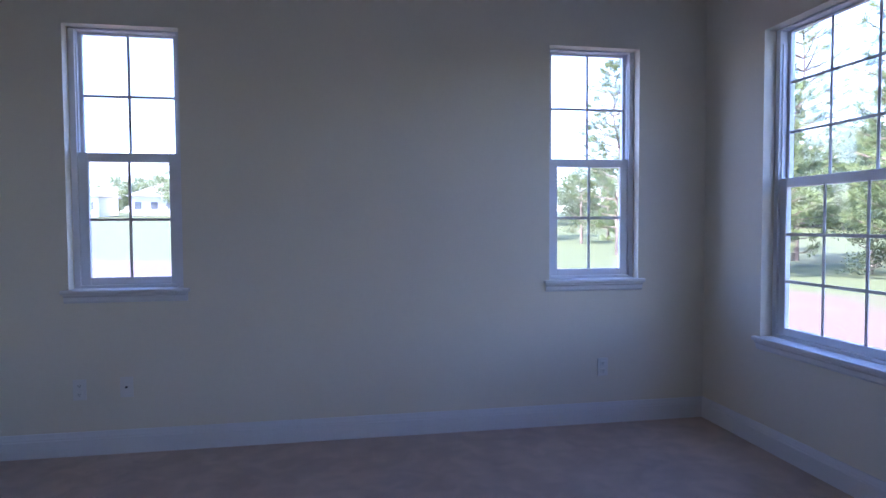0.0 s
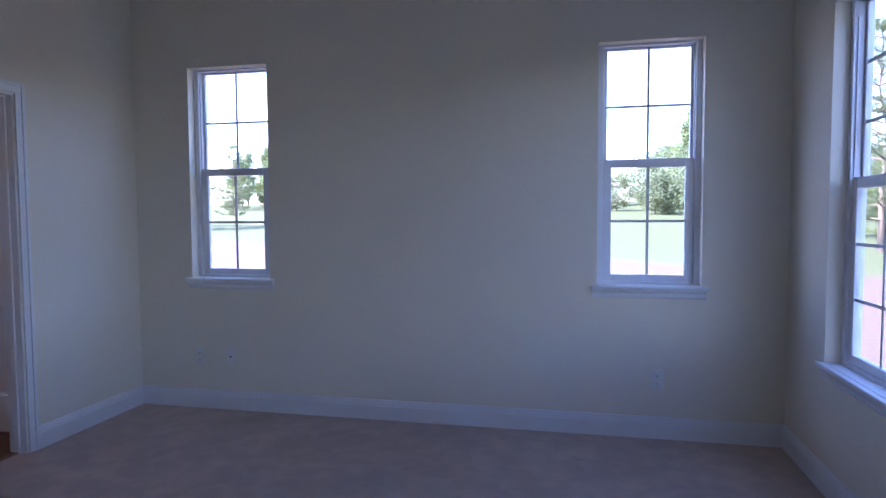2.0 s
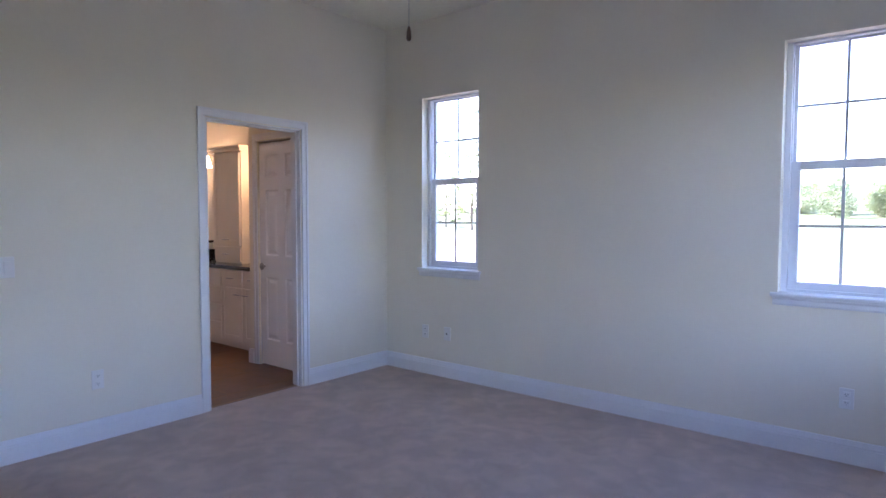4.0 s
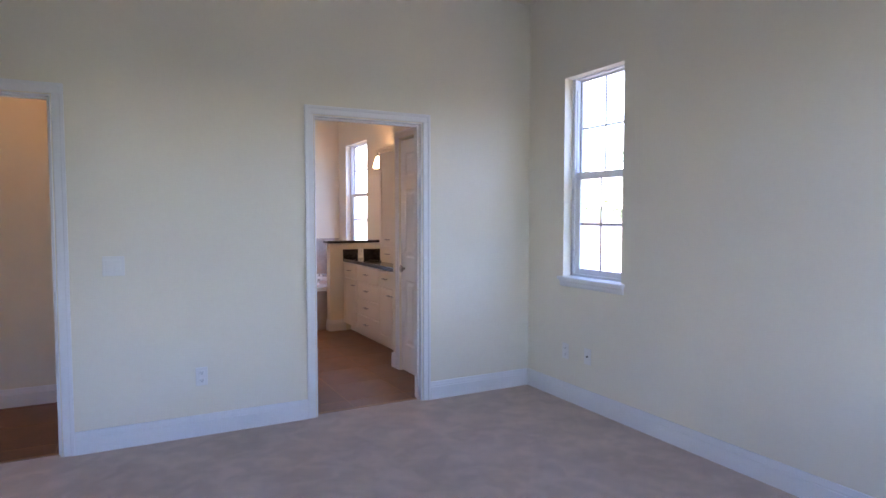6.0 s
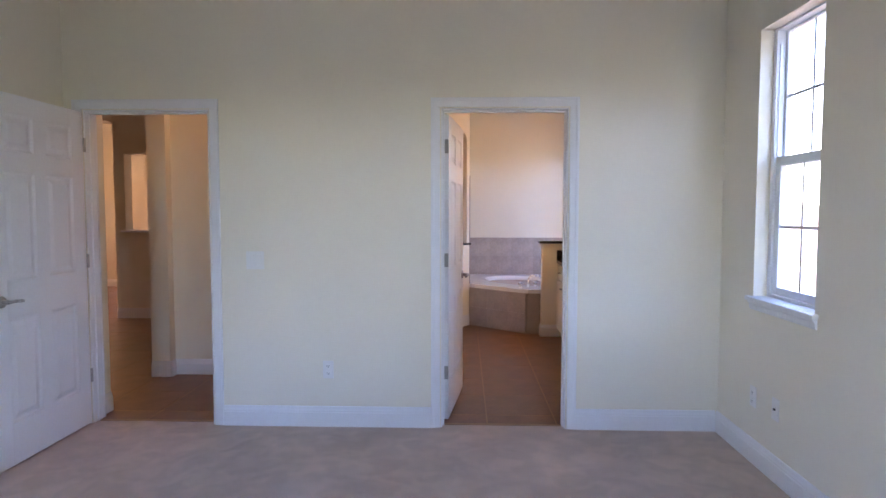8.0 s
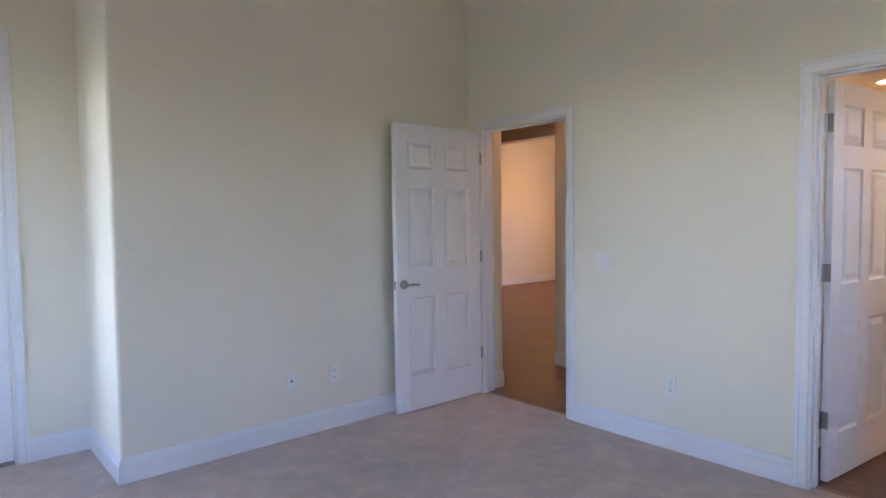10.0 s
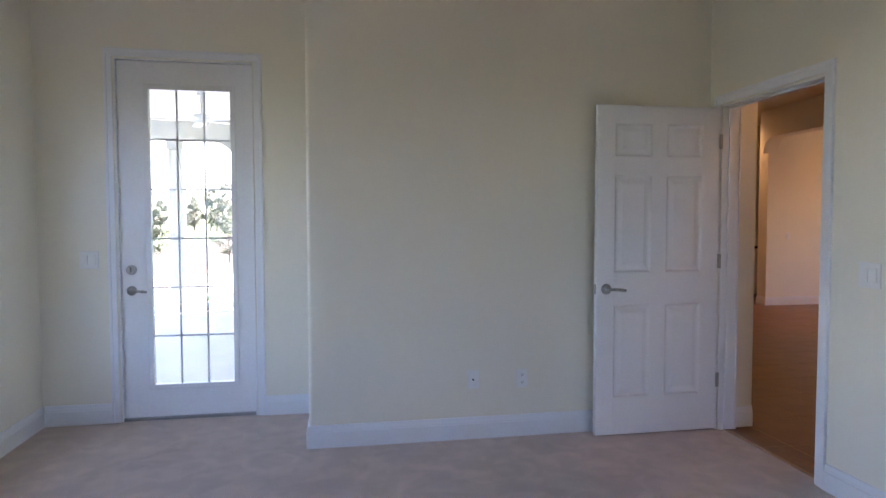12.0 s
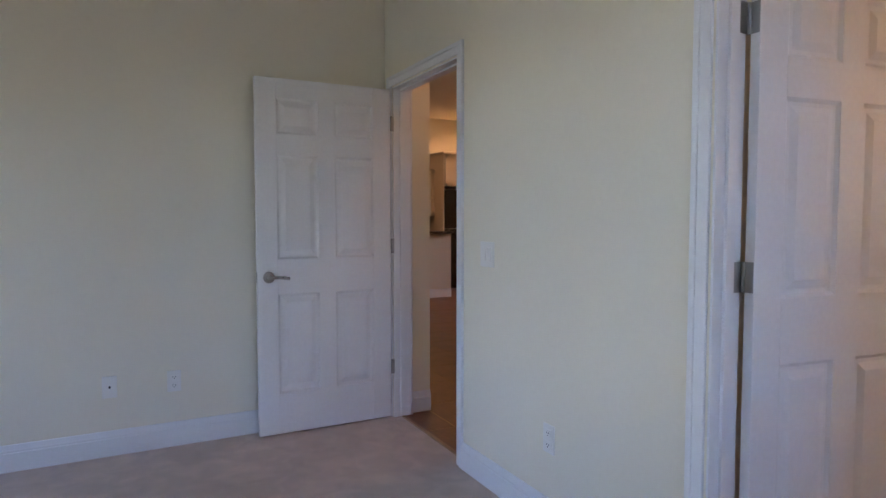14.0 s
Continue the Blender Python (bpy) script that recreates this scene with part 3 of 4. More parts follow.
for i in range(5):
    bm = boxes((0.10, 0.20, -0.012, 0.012, -0.352, -0.346), (0.18, 0.64, -0.065, 0.065, -0.346, -0.338), bevel=0.003)
    bmesh.ops.rotate(bm, verts=bm.verts, cent=(0, 0, -0.34), matrix=Matrix.Rotation(radians(72 * i + 20), 3, "Z"))
    part("blade", bm, BLADE, fan)
bm = bmesh.new()
add_cyl(bm, (0.03, 0, -0.42), (0.03, 0, -0.88), 0.0012, seg=6)
part("pull_chain", bm, NICKEL, fan)
bm = bmesh.new()
add_cyl(bm, (0.03, 0, -0.875), (0.03, 0, -0.895), 0.004, 0.0095, 12)
add_cyl(bm, (0.03, 0, -0.895), (0.03, 0, -0.925), 0.0095, 0.011, 12)
add_cyl(bm, (0.03, 0, -0.925), (0.03, 0, -0.935), 0.011, 0.006, 12)
part("pull_fob", bm, BLADE, fan, "dark wooden pull fob", smooth=True)

# ---- bathroom ----
XBW = -4.85
wall("wall_bath_west", "x", XBW - 0.2, XBW, -3.4, 0.0, -0.2, H, [], "cream painted bathroom wall")
wall("wall_bath_south", "y", -2.62, -2.50, -2.68, -0.115, 0, H, [], "cream painted wall between bathroom and hall")
# hidden by the open leaf; added to keep the hinge gap dark
wall("wall_gap_shade", "y", -2.06, -1.92, -0.90, -0.115, 0, H, [], "unseen cream wall added behind the bathroom door to darken its gap")
wall("wall_closet", "y", -0.745, -0.66, -1.05, -0.115, 0, H, [(-0.905, -0.25, 0, DH)], "cream painted closet wall in the bathroom")
wall("wall_closet_side", "x", -1.05, -0.97, -0.66, 0.0, 0, H, [], "cream painted side of the closet")
casing("y", -0.745, -1, -0.905, -0.25, DH)
door = root("door_4", (-0.908, -0.75, 0.012), "white six-panel closet door, closed", "door", "structure")
leaf = six_panel_leaf(door, 0.655, 2.02)
leaf.location = (0.004, 0.055, 0)
lever_set(door, 0.075, 0.905, 0.02 - 0.035, 1)
for p0, p1, out in (((-1.05, -0.745), (-0.99, -0.745), (0, -1)), ((-1.05, -0.761), (-1.05, -0.54), (-1, 0)), ((-0.115, -2.5), (-2.68, -2.5), (0, 1))):
    baseboard(p0, p1, out)
structure("ceiling_soffit", boxes((-2.68, -0.115, -2.5, -1.86, 2.40, H)), CEIL, "lowered painted ceiling")

# shower: a corner wall, a low diagonal wall with a glazed arch over it
SX0, SY0, SX1, SY1 = -3.22, -1.84, -3.665, -1.552
bm = bmesh.new()
add_prism(bm, [(-2.68, -2.62), (-2.68, -1.80), (SX0, SY0), (SX0 - 0.06, SY0 - 0.10), (-2.80, -1.91), (-2.80, -2.62)], 0, H)
structure("wall_shower_corner", bm, WALL, "cream painted outer corner of the shower")
d = Vector((SX1 - SX0, SY1 - SY0, 0))
L = d.length
turn = math.degrees(math.atan2(d.y, d.x))
place = pose(SX0, SY0, 0, 0, 0, turn)
bm = bmesh.new()
# local: x along the diagonal, y through the wall
add_box(bm, 0.0, L, 0.0, 0.11, 0, 1.0)
add_box(bm, 0.0, 0.03, 0.0, 0.11, 1.0, H)
add_box(bm, L - 0.06, L, 0.0, 0.11, 1.0, H)
n = 18
rise = [(0.03 + (L - 0.09) * i / n, 2.36 - 0.07 * abs(2 * i / n - 1) ** 9) for i in range(n + 1)]
front = [bm.verts.new((x, 0.0, z)) for x, z in rise] + [bm.verts.new((L - 0.06, 0.0, H)), bm.verts.new((0.03, 0.0, H))]
back = [bm.verts.new((v.co.x, 0.11, v.co.z)) for v in front]
bm.faces.new(front)
bm.faces.new(back[::-1])
for i in range(len(front)):
    j = (i + 1) % len(front)
    bm.faces.new((front[i], back[i], back[j], front[j]))
bm.transform(place @ pose(0, 0, 0))
structure("wall_shower_screen", bm, WALL, "cream painted low wall and arch of the shower")
bm = boxes((-0.01, L + 0.0, -0.025, 0.13, 1.0, 1.022), bevel=0.004)
bm.transform(place)
tagged(finish(bm, "granite_cap", GRANITE), "polished black granite cap on the low shower wall", "wall cap")
screen = root("shower_screen", (SX0, SY0, 1.022), "fixed glass shower panel in a chrome frame", "shower screen", turn=turn)
x0, x1, zt = 0.032, L - 0.062, 0.79
part("chrome_frame", boxes((x0, x0 + 0.018, 0.04, 0.07, 0, zt), (x1 - 0.018, x1, 0.04, 0.07, 0, zt), (x0, x1, 0.04, 0.07, 0, 0.022), (x0, x1, 0.04, 0.07, zt - 0.022, zt), bevel=0.002), CHROME, screen)
pane = part("pane", boxes((x0 + 0.016, x1 - 0.016, 0.052, 0.057, 0.02, zt - 0.02)), GLASS, screen, "clear glass panel")
pane.visible_shadow = False
wall("wall_shower_side", "y", -1.66, -1.552, XBW, -3.672, 0, H, [], "cream painted wall between bathtub and shower")
wall("wall_shower_back", "y", -3.4, -3.28, XBW, -2.68, 0, H, [], "cream painted wall behind the shower")
baseboard((-2.68, -2.5), (-2.68, -1.784), (1, 0))
baseboard((-2.664, -1.80), (SX0, SY0), (0, 1))
nrm = Vector((d.y, -d.x, 0)).normalized()
baseboard((SX0, SY0), (SX1, SY1), (nrm.x, nrm.y))

# vanity run
def cabinet_unit(name, x0, x1, z0, z1, yf, yb, fronts, label, crown=False):
    """A cabinet box with inset toe space and overlay fronts: (x0, x1, z0, z1, handle x, handle z) each."""
    top = root(name, (0, 0, 0), label, "cabinet")
    g = 0.002
    part("body", boxes((x0 + g, x1 - g, yf, yb, z0, z1), *([(x0 + g, x1 - g, yf + 0.07, yb, 0, z0)] if z0 < 0.2 else [])), CABINET, top)
    for fx0, fx1, fz0, fz1, hx, hz in fronts:
        bm = boxes((fx0, fx1, yf - 0.018, yf - 0.001, fz0, fz1), bevel=0.003)
        if fz1 - fz0 > 0.3:
            for q in ((fx0, fx0 + 0.055, fz0, fz1), (fx1 - 0.055, fx1, fz0, fz1), (fx0 + 0.055, fx1 - 0.055, fz0, fz0 + 0.055), (fx0 + 0.055, fx1 - 0.055, fz1 - 0.055, fz1)):
                add_box(bm, q[0], q[1], yf - 0.024, yf - 0.0175, q[2], q[3], bevel=0.002)
        front = part("cabinet_door" if fz1 - fz0 > 0.3 else "drawer_front", bm, CABINET, top)
        bm = bmesh.new()
        for s in (-1, 1):
            add_cyl(bm, (hx + s * 0.036, yf - 0.018, hz), (hx + s * 0.036, yf - 0.045, hz), 0.005, seg=10)
        add_cyl(bm, (hx - 0.05, yf - 0.046, hz), (hx + 0.05, yf - 0.046, hz), 0.006, seg=10)
        part("handle", bm, NICKEL, front, "satin nickel bar pull", smooth=True)
    if crown:
        bm = boxes((x0 - 0.02, x1 + 0.02, yf - 0.03, yb, z1, z1 + 0.035), (x0 - 0.04, x1 + 0.04, yf - 0.05, yb, z1 + 0.035, z1 + 0.06), bevel=0.006)
        part("crown", bm, CABINET, top)
    return top


yf, yb = -0.55, -0.002
cabinet_unit("vanity_cabinet", -1.85, -1.075, 0.09, 0.83, yf, yb, [(-1.84, -1.47, 0.66, 0.815, -1.655, 0.74), (-1.45, -1.085, 0.66, 0.815, -1.27, 0.74), (-1.84, -1.47, 0.10, 0.645, -1.53, 0.58), (-1.45, -1.085, 0.10, 0.645, -1.39, 0.58)], "cream painted vanity base cabinet with two doors")
cabinet_unit("vanity_cabinet", -2.53, -1.85, 0.09, 0.83, yf, yb, [(-2.52, -1.86, z, z + 0.165, -2.19, z + 0.085) for z in (0.10, 0.285, 0.47, 0.65)], "cream painted vanity base with four drawers")
cabinet_unit("vanity_cabinet", -2.968, -2.53, 0.09, 0.83, yf, yb, [(-2.96, -2.54, 0.66, 0.815, -2.75, 0.74), (-2.96, -2.54, 0.10, 0.645, -2.60, 0.58)], "cream painted vanity base cabinet with one door")
tagged(finish(boxes((-2.968, -1.052, -0.58, -0.002, 0.83, 0.868), (-2.968, -1.052, -0.022, -0.002, 0.868, 0.975), (-2.968, -2.950, -0.58, -0.022, 0.868, 0.975), bevel=0.004), "worktop", GRANITE), "polished black granite vanity top with a splash", "countertop")
cabinet_unit("tower_cabinet", -2.29, -1.78, 0.868, 2.06, -0.36, -0.024, [(-2.28, -1.79, 1.06, 2.04, -2.035, 1.12), (-2.28, -1.79, 0.885, 1.045, -2.035, 0.965)], "cream painted tower cabinet standing on the vanity top", crown=True)
wall_plate("wall_outlet", (-2.950, -0.36, 0.925), 90, 1, "socket", "white outlet on the black granite splash").rotation_euler.x = 0


def sconce(at):
    top = root("vanity_sconce", at, "satin nickel wall sconce with a lit white glass shade", "wall lamp", group="sconces over the vanity")
    bm = bmesh.new()
    add_cyl(bm, (0, 0.0, 0), (0, -0.02, 0), 0.055, 0.05, 20)
    add_cyl(bm, (0, -0.02, 0), (0, -0.22, 0.02), 0.009, seg=10)
    add_cyl(bm, (0, -0.22, 0.03), (0, -0.22, -0.02), 0.018, seg=14)
    part("bracket", bm, NICKEL, top, smooth=False)
    bm = bmesh.new()
    bmesh.ops.create_cone(bm, cap_ends=False, segments=24, radius1=0.062, radius2=0.026, depth=0.13, matrix=Matrix.Translation((0, -0.22, -0.085)))
    part("shade", bm, WARM, top, "glowing white glass bell shade", smooth=True)
    lamp("sconce_bulb", (at[0], at[1] - 0.14, at[2] - 0.10), 0.095, (1.0, 0.60, 0.30), 0.045)


sconce((-2.70, -0.002, 2.09))
sconce((-1.42, -0.002, 2.08))

wall("wall_pony", "x", -3.09, -2.970, -0.74, -0.0, 0, 1.05, [], "cream painted half wall between vanity and bathtub")
tagged(finish(boxes((-3.115, -2.945, -0.775, -0.002, 1.05, 1.08), bevel=0.004), "granite_cap", GRANITE), "polished black granite cap on the half wall", "wall cap")
baseboard((-2.970, -0.756), (-2.970, -0.55), (1, 0))
baseboard((-3.09, -0.74), (-2.970, -0.74), (0, -1))

# corner bathtub in a tiled surround
tub = root("bathtub", (0, 0, 0), "white corner bathtub in a tan tiled surround", "bathtub")
bm = bmesh.new()
TUBLINE = [(-3.092, -0.002), (-3.092, -0.90), (-3.66, -1.545), (-4.838, -1.545), (-4.838, -0.002)]
inner = [(-3.11, -0.02), (-3.11, -0.89), (-3.67, -1.525), (-4.82, -1.525), (-4.82, -0.02)]
add_prism(bm, inner, 0, 0.47)
part("surround", bm, JOINT, tub)
a, b = Vector((-3.092, -0.90, 0)), Vector((-3.66, -1.545, 0))
face = (b - a).normalized()
out = Vector((-face.y, face.x, 0)) * -1
nt_ = 3
for k in range(nt_):
    for row, (z0, z1) in enumerate(((0.004, 0.235), (0.239, 0.47))):
        bm = boxes((k * (b - a).length / nt_ + 0.0015, (k + 1) * (b - a).length / nt_ - 0.0015, 0.0, 0.014, z0, z1), bevel=0.0015)
        bm.transform(pose(a.x, a.y, 0, 0, 0, math.degrees(math.atan2(face.y, face.x))))
        part("tile", bm, STONE, tub)
bm = bmesh.new()
cxy, rx, ry, ang = Vector((-3.98, -0.74)), 0.72, 0.46, radians(45)
ring_n = 40


def tub_edge(t):
    # the deck's outline, met by a ray from the basin's centre
    dxy = Vector((math.cos(t), math.sin(t)))
    best = 9.0
    for i in range(5):
        p, q = Vector(TUBLINE[i]), Vector(TUBLINE[(i + 1) % 5])
        eq = q - p
        den = dxy.x * eq.y - dxy.y * eq.x
        if abs(den) < 1e-6:
            continue
        w = p - cxy
        s = (w.x * eq.y - w.y * eq.x) / den
        u = (w.x * dxy.y - w.y * dxy.x) / den
        if s > 0 and -1e-6 <= u <= 1 + 1e-6:
            best = min(best, s)
    return cxy + dxy * best


rings = []
angles = [2 * math.pi * i / ring_n for i in range(ring_n)]
rings.append([bm.verts.new((*tub_edge(t), 0.47)) for t in angles])
rings.append([bm.verts.new((*tub_edge(t), 0.515)) for t in angles])
for grow, z in ((1.08, 0.520), (1.0, 0.517), (0.95, 0.49), (0.86, 0.30), (0.72, 0.16), (0.45, 0.12)):
    ring = []
    for t in angles:
        ex, ey = rx * grow * math.cos(t - ang), ry * grow * math.sin(t - ang)
        ring.append(bm.verts.new((cxy.x + ex * math.cos(ang) - ey * math.sin(ang), cxy.y + ex * math.sin(ang) + ey * math.cos(ang), z)))
    rings.append(ring)
for r0, r1 in zip(rings, rings[1:]):
    for i in range(ring_n):
        bm.faces.new((r0[i], r0[(i + 1) % ring_n], r1[(i + 1) % ring_n], r1[i]))
bm.faces.new(rings[-1])
part("basin", bm, TUB, tub, "glossy white acrylic basin and rim", smooth=False)
faucet = root("tub_faucet", (-3.30, -0.86, 0.516), "chrome tub filler with a curved spout and two lever handles", "faucet", turn=-48)
bm = bmesh.new()
pts = [(0, 0, 0), (0, 0, 0.10), (-0.03, 0.02, 0.135), (-0.09, 0.05, 0.135), (-0.13, 0.07, 0.11)]
for p, q in zip(pts, pts[1:]):
    add_cyl(bm, p, q, 0.014, 0.013, 14)
part("spout", bm, CHROME, faucet, smooth=True)
for s in (-1, 1):
    bm = bmesh.new()
    add_cyl(bm, (s * 0.13, 0, 0), (s * 0.13, 0, 0.055), 0.022, 0.015, 16)
    add_cyl(bm, (s * 0.13 - 0.035, 0, 0.062), (s * 0.13 + 0.045, 0, 0.066), 0.008, seg=10)
    part("tap_handle", bm, CHROME, faucet, smooth=True)

# tile splash over the tub, and shower tile
def tile_band(name, axis, c, out, a0, a1, z0, z1, size, material, label):
    top = root(name, (0, 0, 0), label, kind="structure")
    na, nz = max(1, round((a1 - a0) / size)), max(1, round((z1 - z0) / size))
    sa, sz, g = (a1 - a0) / na, (z1 - z0) / nz, 0.0015
    me = None
    for i in range(na):
        for k in range(nz):
            if me is None:
                u = (g, sa - g)
                lo, hi = sorted((0.0, out * 0.010))
                bm = boxes((lo, hi, u[0], u[1], g, sz - g) if axis == "x" else (u[0], u[1], lo, hi, g, sz - g), bevel=0.001)
                ob = part("tile", bm, material, top)
                me = ob.data
            else:
                ob = new("tile", me)
                ob.parent = top
            ob.location = (c, a0 + i * sa, z0 + k * sz) if axis == "x" else (a0 + i * sa, c, z0 + k * sz)
    lo, hi = sorted((c, c + out * 0.0085))
    part("grout", boxes((lo, hi, a0, a1, z0, z1) if axis == "x" else (a0, a1, lo, hi, z0, z1)), JOINT, top)
    return top


tile_band("tub_splash", "y", -1.552, 1, XBW + 0.012, -3.69, 0.515, 1.85, 0.33, STONE, "tan wall tile between bathtub and shower")
tile_band("tub_splash", "x", XBW, 1, -1.538, -0.012, 0.515, 1.04, 0.33, STONE, "tan wall tile above the bathtub")
tile_band("tub_splash", "y", 0.0, -1, XBW + 0.012, -3.12, 0.515, 0.91, 0.33, STONE, "tan wall tile above the bathtub")
tile_band("shower_tile", "x", XBW, 1, -3.28, -1.67, 0.0, 2.75, 0.33, SHOWER, "brown mottled stone tile in the shower")
tile_band("shower_tile", "y", -3.28, 1, XBW + 0.012, -2.82, 0.0, 2.75, 0.33, SHOWER, "brown mottled stone tile in the shower")


def ceiling_can(at, watts, colour=(1.0, 0.55, 0.24)):
    top = root("recessed_light", at, "lit recessed ceiling light with a white ring", "ceiling light", group="recessed lights")
    bm = bmesh.new()
    bmesh.ops.create_circle(bm, segments=24, radius=0.075, cap_ends=False)
    outer = list(bm.verts)
    made = bmesh.ops.create_circle(bm, segments=24, radius=0.055, cap_ends=False, matrix=Matrix.Translation((0, 0, -0.004)))
    bmesh.ops.bridge_loops(bm, edges=list(bm.edges))
    part("ring", bm, TRIM, top)
    bm = bmesh.new()
    bmesh.ops.create_circle(bm, segments=24, radius=0.054, cap_ends=True, matrix=Matrix.Translation((0, 0, -0.003)))
    part("diffuser", bm, WARM, top, "glowing diffuser")
    bulb = lamp("recessed_bulb", (at[0], at[1], at[2] - 0.02), watts, colour, 0.04, "SPOT")
    bulb.data.spot_size, bulb.data.spot_blend = radians(150), 0.8


ceiling_can((-2.45, -2.06, 2.399), 0.06)
# unseen light, added to brighten the inside of the shower
ceiling_can((-3.9, -2.5, H - 0.001), 0.35)

# ---- hall and great room ----
wall("wall_hall", "x", -1.36, -1.24, -4.11, -2.62, 0, H, [], "cream painted hall wall")
bm = bmesh.new()
ax0, ax1, az, ar = -1.15, -0.27, 2.78, 0.08
outl = [(-7.4, 0), (-7.4, H), (-0.115, H), (-0.115, 0), (ax1, 0), (ax1, az - ar)]
outl += [(ax1 - ar + ar * math.cos(t), az - ar + ar * math.sin(t)) for t in [math.pi / 2 * i / 6 for i in range(1, 7)]]
outl += [(ax0 + ar - ar * math.sin(t), az - ar + ar * math.cos(t)) for t in [math.pi / 2 * i / 6 for i in range(0, 7)]]
outl += [(ax0, 0)]
f = [bm.verts.new((x, -4.11, z)) for x, z in outl]
g = [bm.verts.new((x, -4.27, z)) for x, z in outl]
bm.faces.new(f)
bm.faces.new(g[::-1])
for i in range(len(f)):
    j = (i + 1) % len(f)
    bm.faces.new((f[i], g[i], g[j], f[j]))
structure("wall_hall_arch", bm, WALL, "cream painted wall with a soft-cornered archway")
wall("wall_room_north", "y", -4.35, -4.27, -0.115, 0.0, 0, H, [], "cream painted wall end")
wall("wall_room_east", "x", 2.31, 2.43, -11.2, -4.35, 0, H, [], "cream painted great-room wall")
wall("wall_room_west", "x", -7.6, -7.4, -11.4, -4.27, -0.2, H, [(-7.45, -6.65, 0.45, 2.05)], "cream painted wall with windows")
wall("wall_room_south", "y", -9.35, -9.15, -7.4, -4.25, 0, H, [], "cream painted far wall of the great room")
wall("wall_kitchen_back", "y", -11.4, -11.2, -7.6, 2.43, -0.2, H, [], "cream painted kitchen wall")
wall("wall_bath_outer", "x", -7.6, -7.4, -4.27, 0.2, -0.2, H, [], "plain outer wall")
for p0, p1, out in (((-1.24, -4.11), (-1.24, -2.62), (1, 0)), ((-0.115, -4.11), (ax1 + 0.0, -4.11), (0, 1)), ((ax1, -4.126), (ax1, -4.27), (-1, 0)), ((ax0, -4.27), (ax0, -4.094), (1, 0)),
                    ((-1.24, -4.11), (ax0, -4.11), (0, 1)), ((-7.4, -9.15), (-4.25, -9.15), (0, 1)), ((-7.4, -9.15), (-7.4, -4.27), (1, 0)), ((-4.25, -9.134), (-4.25, -9.35), (1, 0)),
                    ((-1.24, -2.62), (-0.115, -2.62), (0, -1))):
    baseboard(p0, p1, out)
for i, a in enumerate((-7.45,)):
    sash_window("window_%d" % (6 + i), (-7.4, a + 0.4, 0.45), 90, 0.8, 1.6, 0.8, 2, 2, "white double-hung window in the great room")
wall("wall_pier", "x", -4.158, -3.98, -6.20, -5.25, 0, H, [(-6.06, -5.50, 1.16, 2.16)], "cream painted pier with a pass-through opening")
baseboard((-3.98, -6.20), (-3.98, -5.25), (1, 0))
structure("trim", boxes((-4.17, -3.93, -6.10, -5.38, 1.135, 1.159), bevel=0.005), TRIM, "white sill of the pass-through opening")

# arched beam from the far wall to the column and on to the hall wall
def quarter(y, side, r=0.24, z=2.62):
    # rounded corner that starts on an upright at y and ends on the beam's underside
    return [(y + side * r * (1 - math.cos(t)), z - r + r * math.sin(t)) for t in [math.pi / 2 * k / 8 for k in range(9)]]


outl = [(-9.148, H - 0.002)] + quarter(-9.148, 1) + quarter(-6.20, -1)[::-1] + [(-6.20, 2.32), (-5.25, 2.32)] + quarter(-5.25, 1) + [(-4.272, 2.62), (-4.272, H - 0.002)]
bm = bmesh.new()
f = [bm.verts.new((-4.40, y, z)) for y, z in outl]
g = [bm.verts.new((-4.16, y, z)) for y, z in outl]
bm.faces.new(f)
bm.faces.new(g[::-1])
for i in range(len(f)):
    j = (i + 1) % len(f)
    bm.faces.new((f[i], g[i], g[j], f[j]))
bmesh.ops.recalc_face_normals(bm, faces=bm.faces)
structure("wall_arcade", bm, WALL, "cream painted beam with rounded arch corners")

# kitchen beyond the great room
wall("wall_peninsula", "y", -9.22, -9.08, -3.12, -0.6, 0, 1.0, [], "cream painted half wall under the bar")
baseboard((-3.12, -9.08), (-0.6, -9.08), (0, 1))
tagged(finish(boxes((-3.28, -0.5, -9.40, -8.98, 1.0, 1.04), bevel=0.006), "bar_top", GRANITE), "polished black granite bar top", "countertop")
fr = root("refrigerator", (-3.735, -10.19, 0), "tall black refrigerator in the kitchen", "refrigerator")
part("body", boxes((-0.31, 0.31, -0.355, 0.28, 0.02, 1.74), bevel=0.01), BLACK, fr)
for z0, z1, hz0, hz1 in ((0.05, 1.06, 0.72, 1.02), (1.068, 1.735, 1.11, 1.36)):
    leaf = part("fridge_door", boxes((-0.308, 0.308, 0.285, 0.34, z0, z1), bevel=0.012), BLACK, fr)
    bm = bmesh.new()
    add_cyl(bm, (-0.25, 0.385, hz0), (-0.25, 0.385, hz1), 0.012, seg=10)
    for z in (hz0 + 0.02, hz1 - 0.02):
        add_cyl(bm, (-0.25, 0.335, z), (-0.25, 0.385, z), 0.009, seg=8)
    part("handle", bm, NICKEL, leaf, "steel bar handle")
part("trim_strip", boxes((-0.305, 0.305, 0.30, 0.342, 1.0605, 1.0675)), NICKEL, fr, "thin steel strip between the doors")


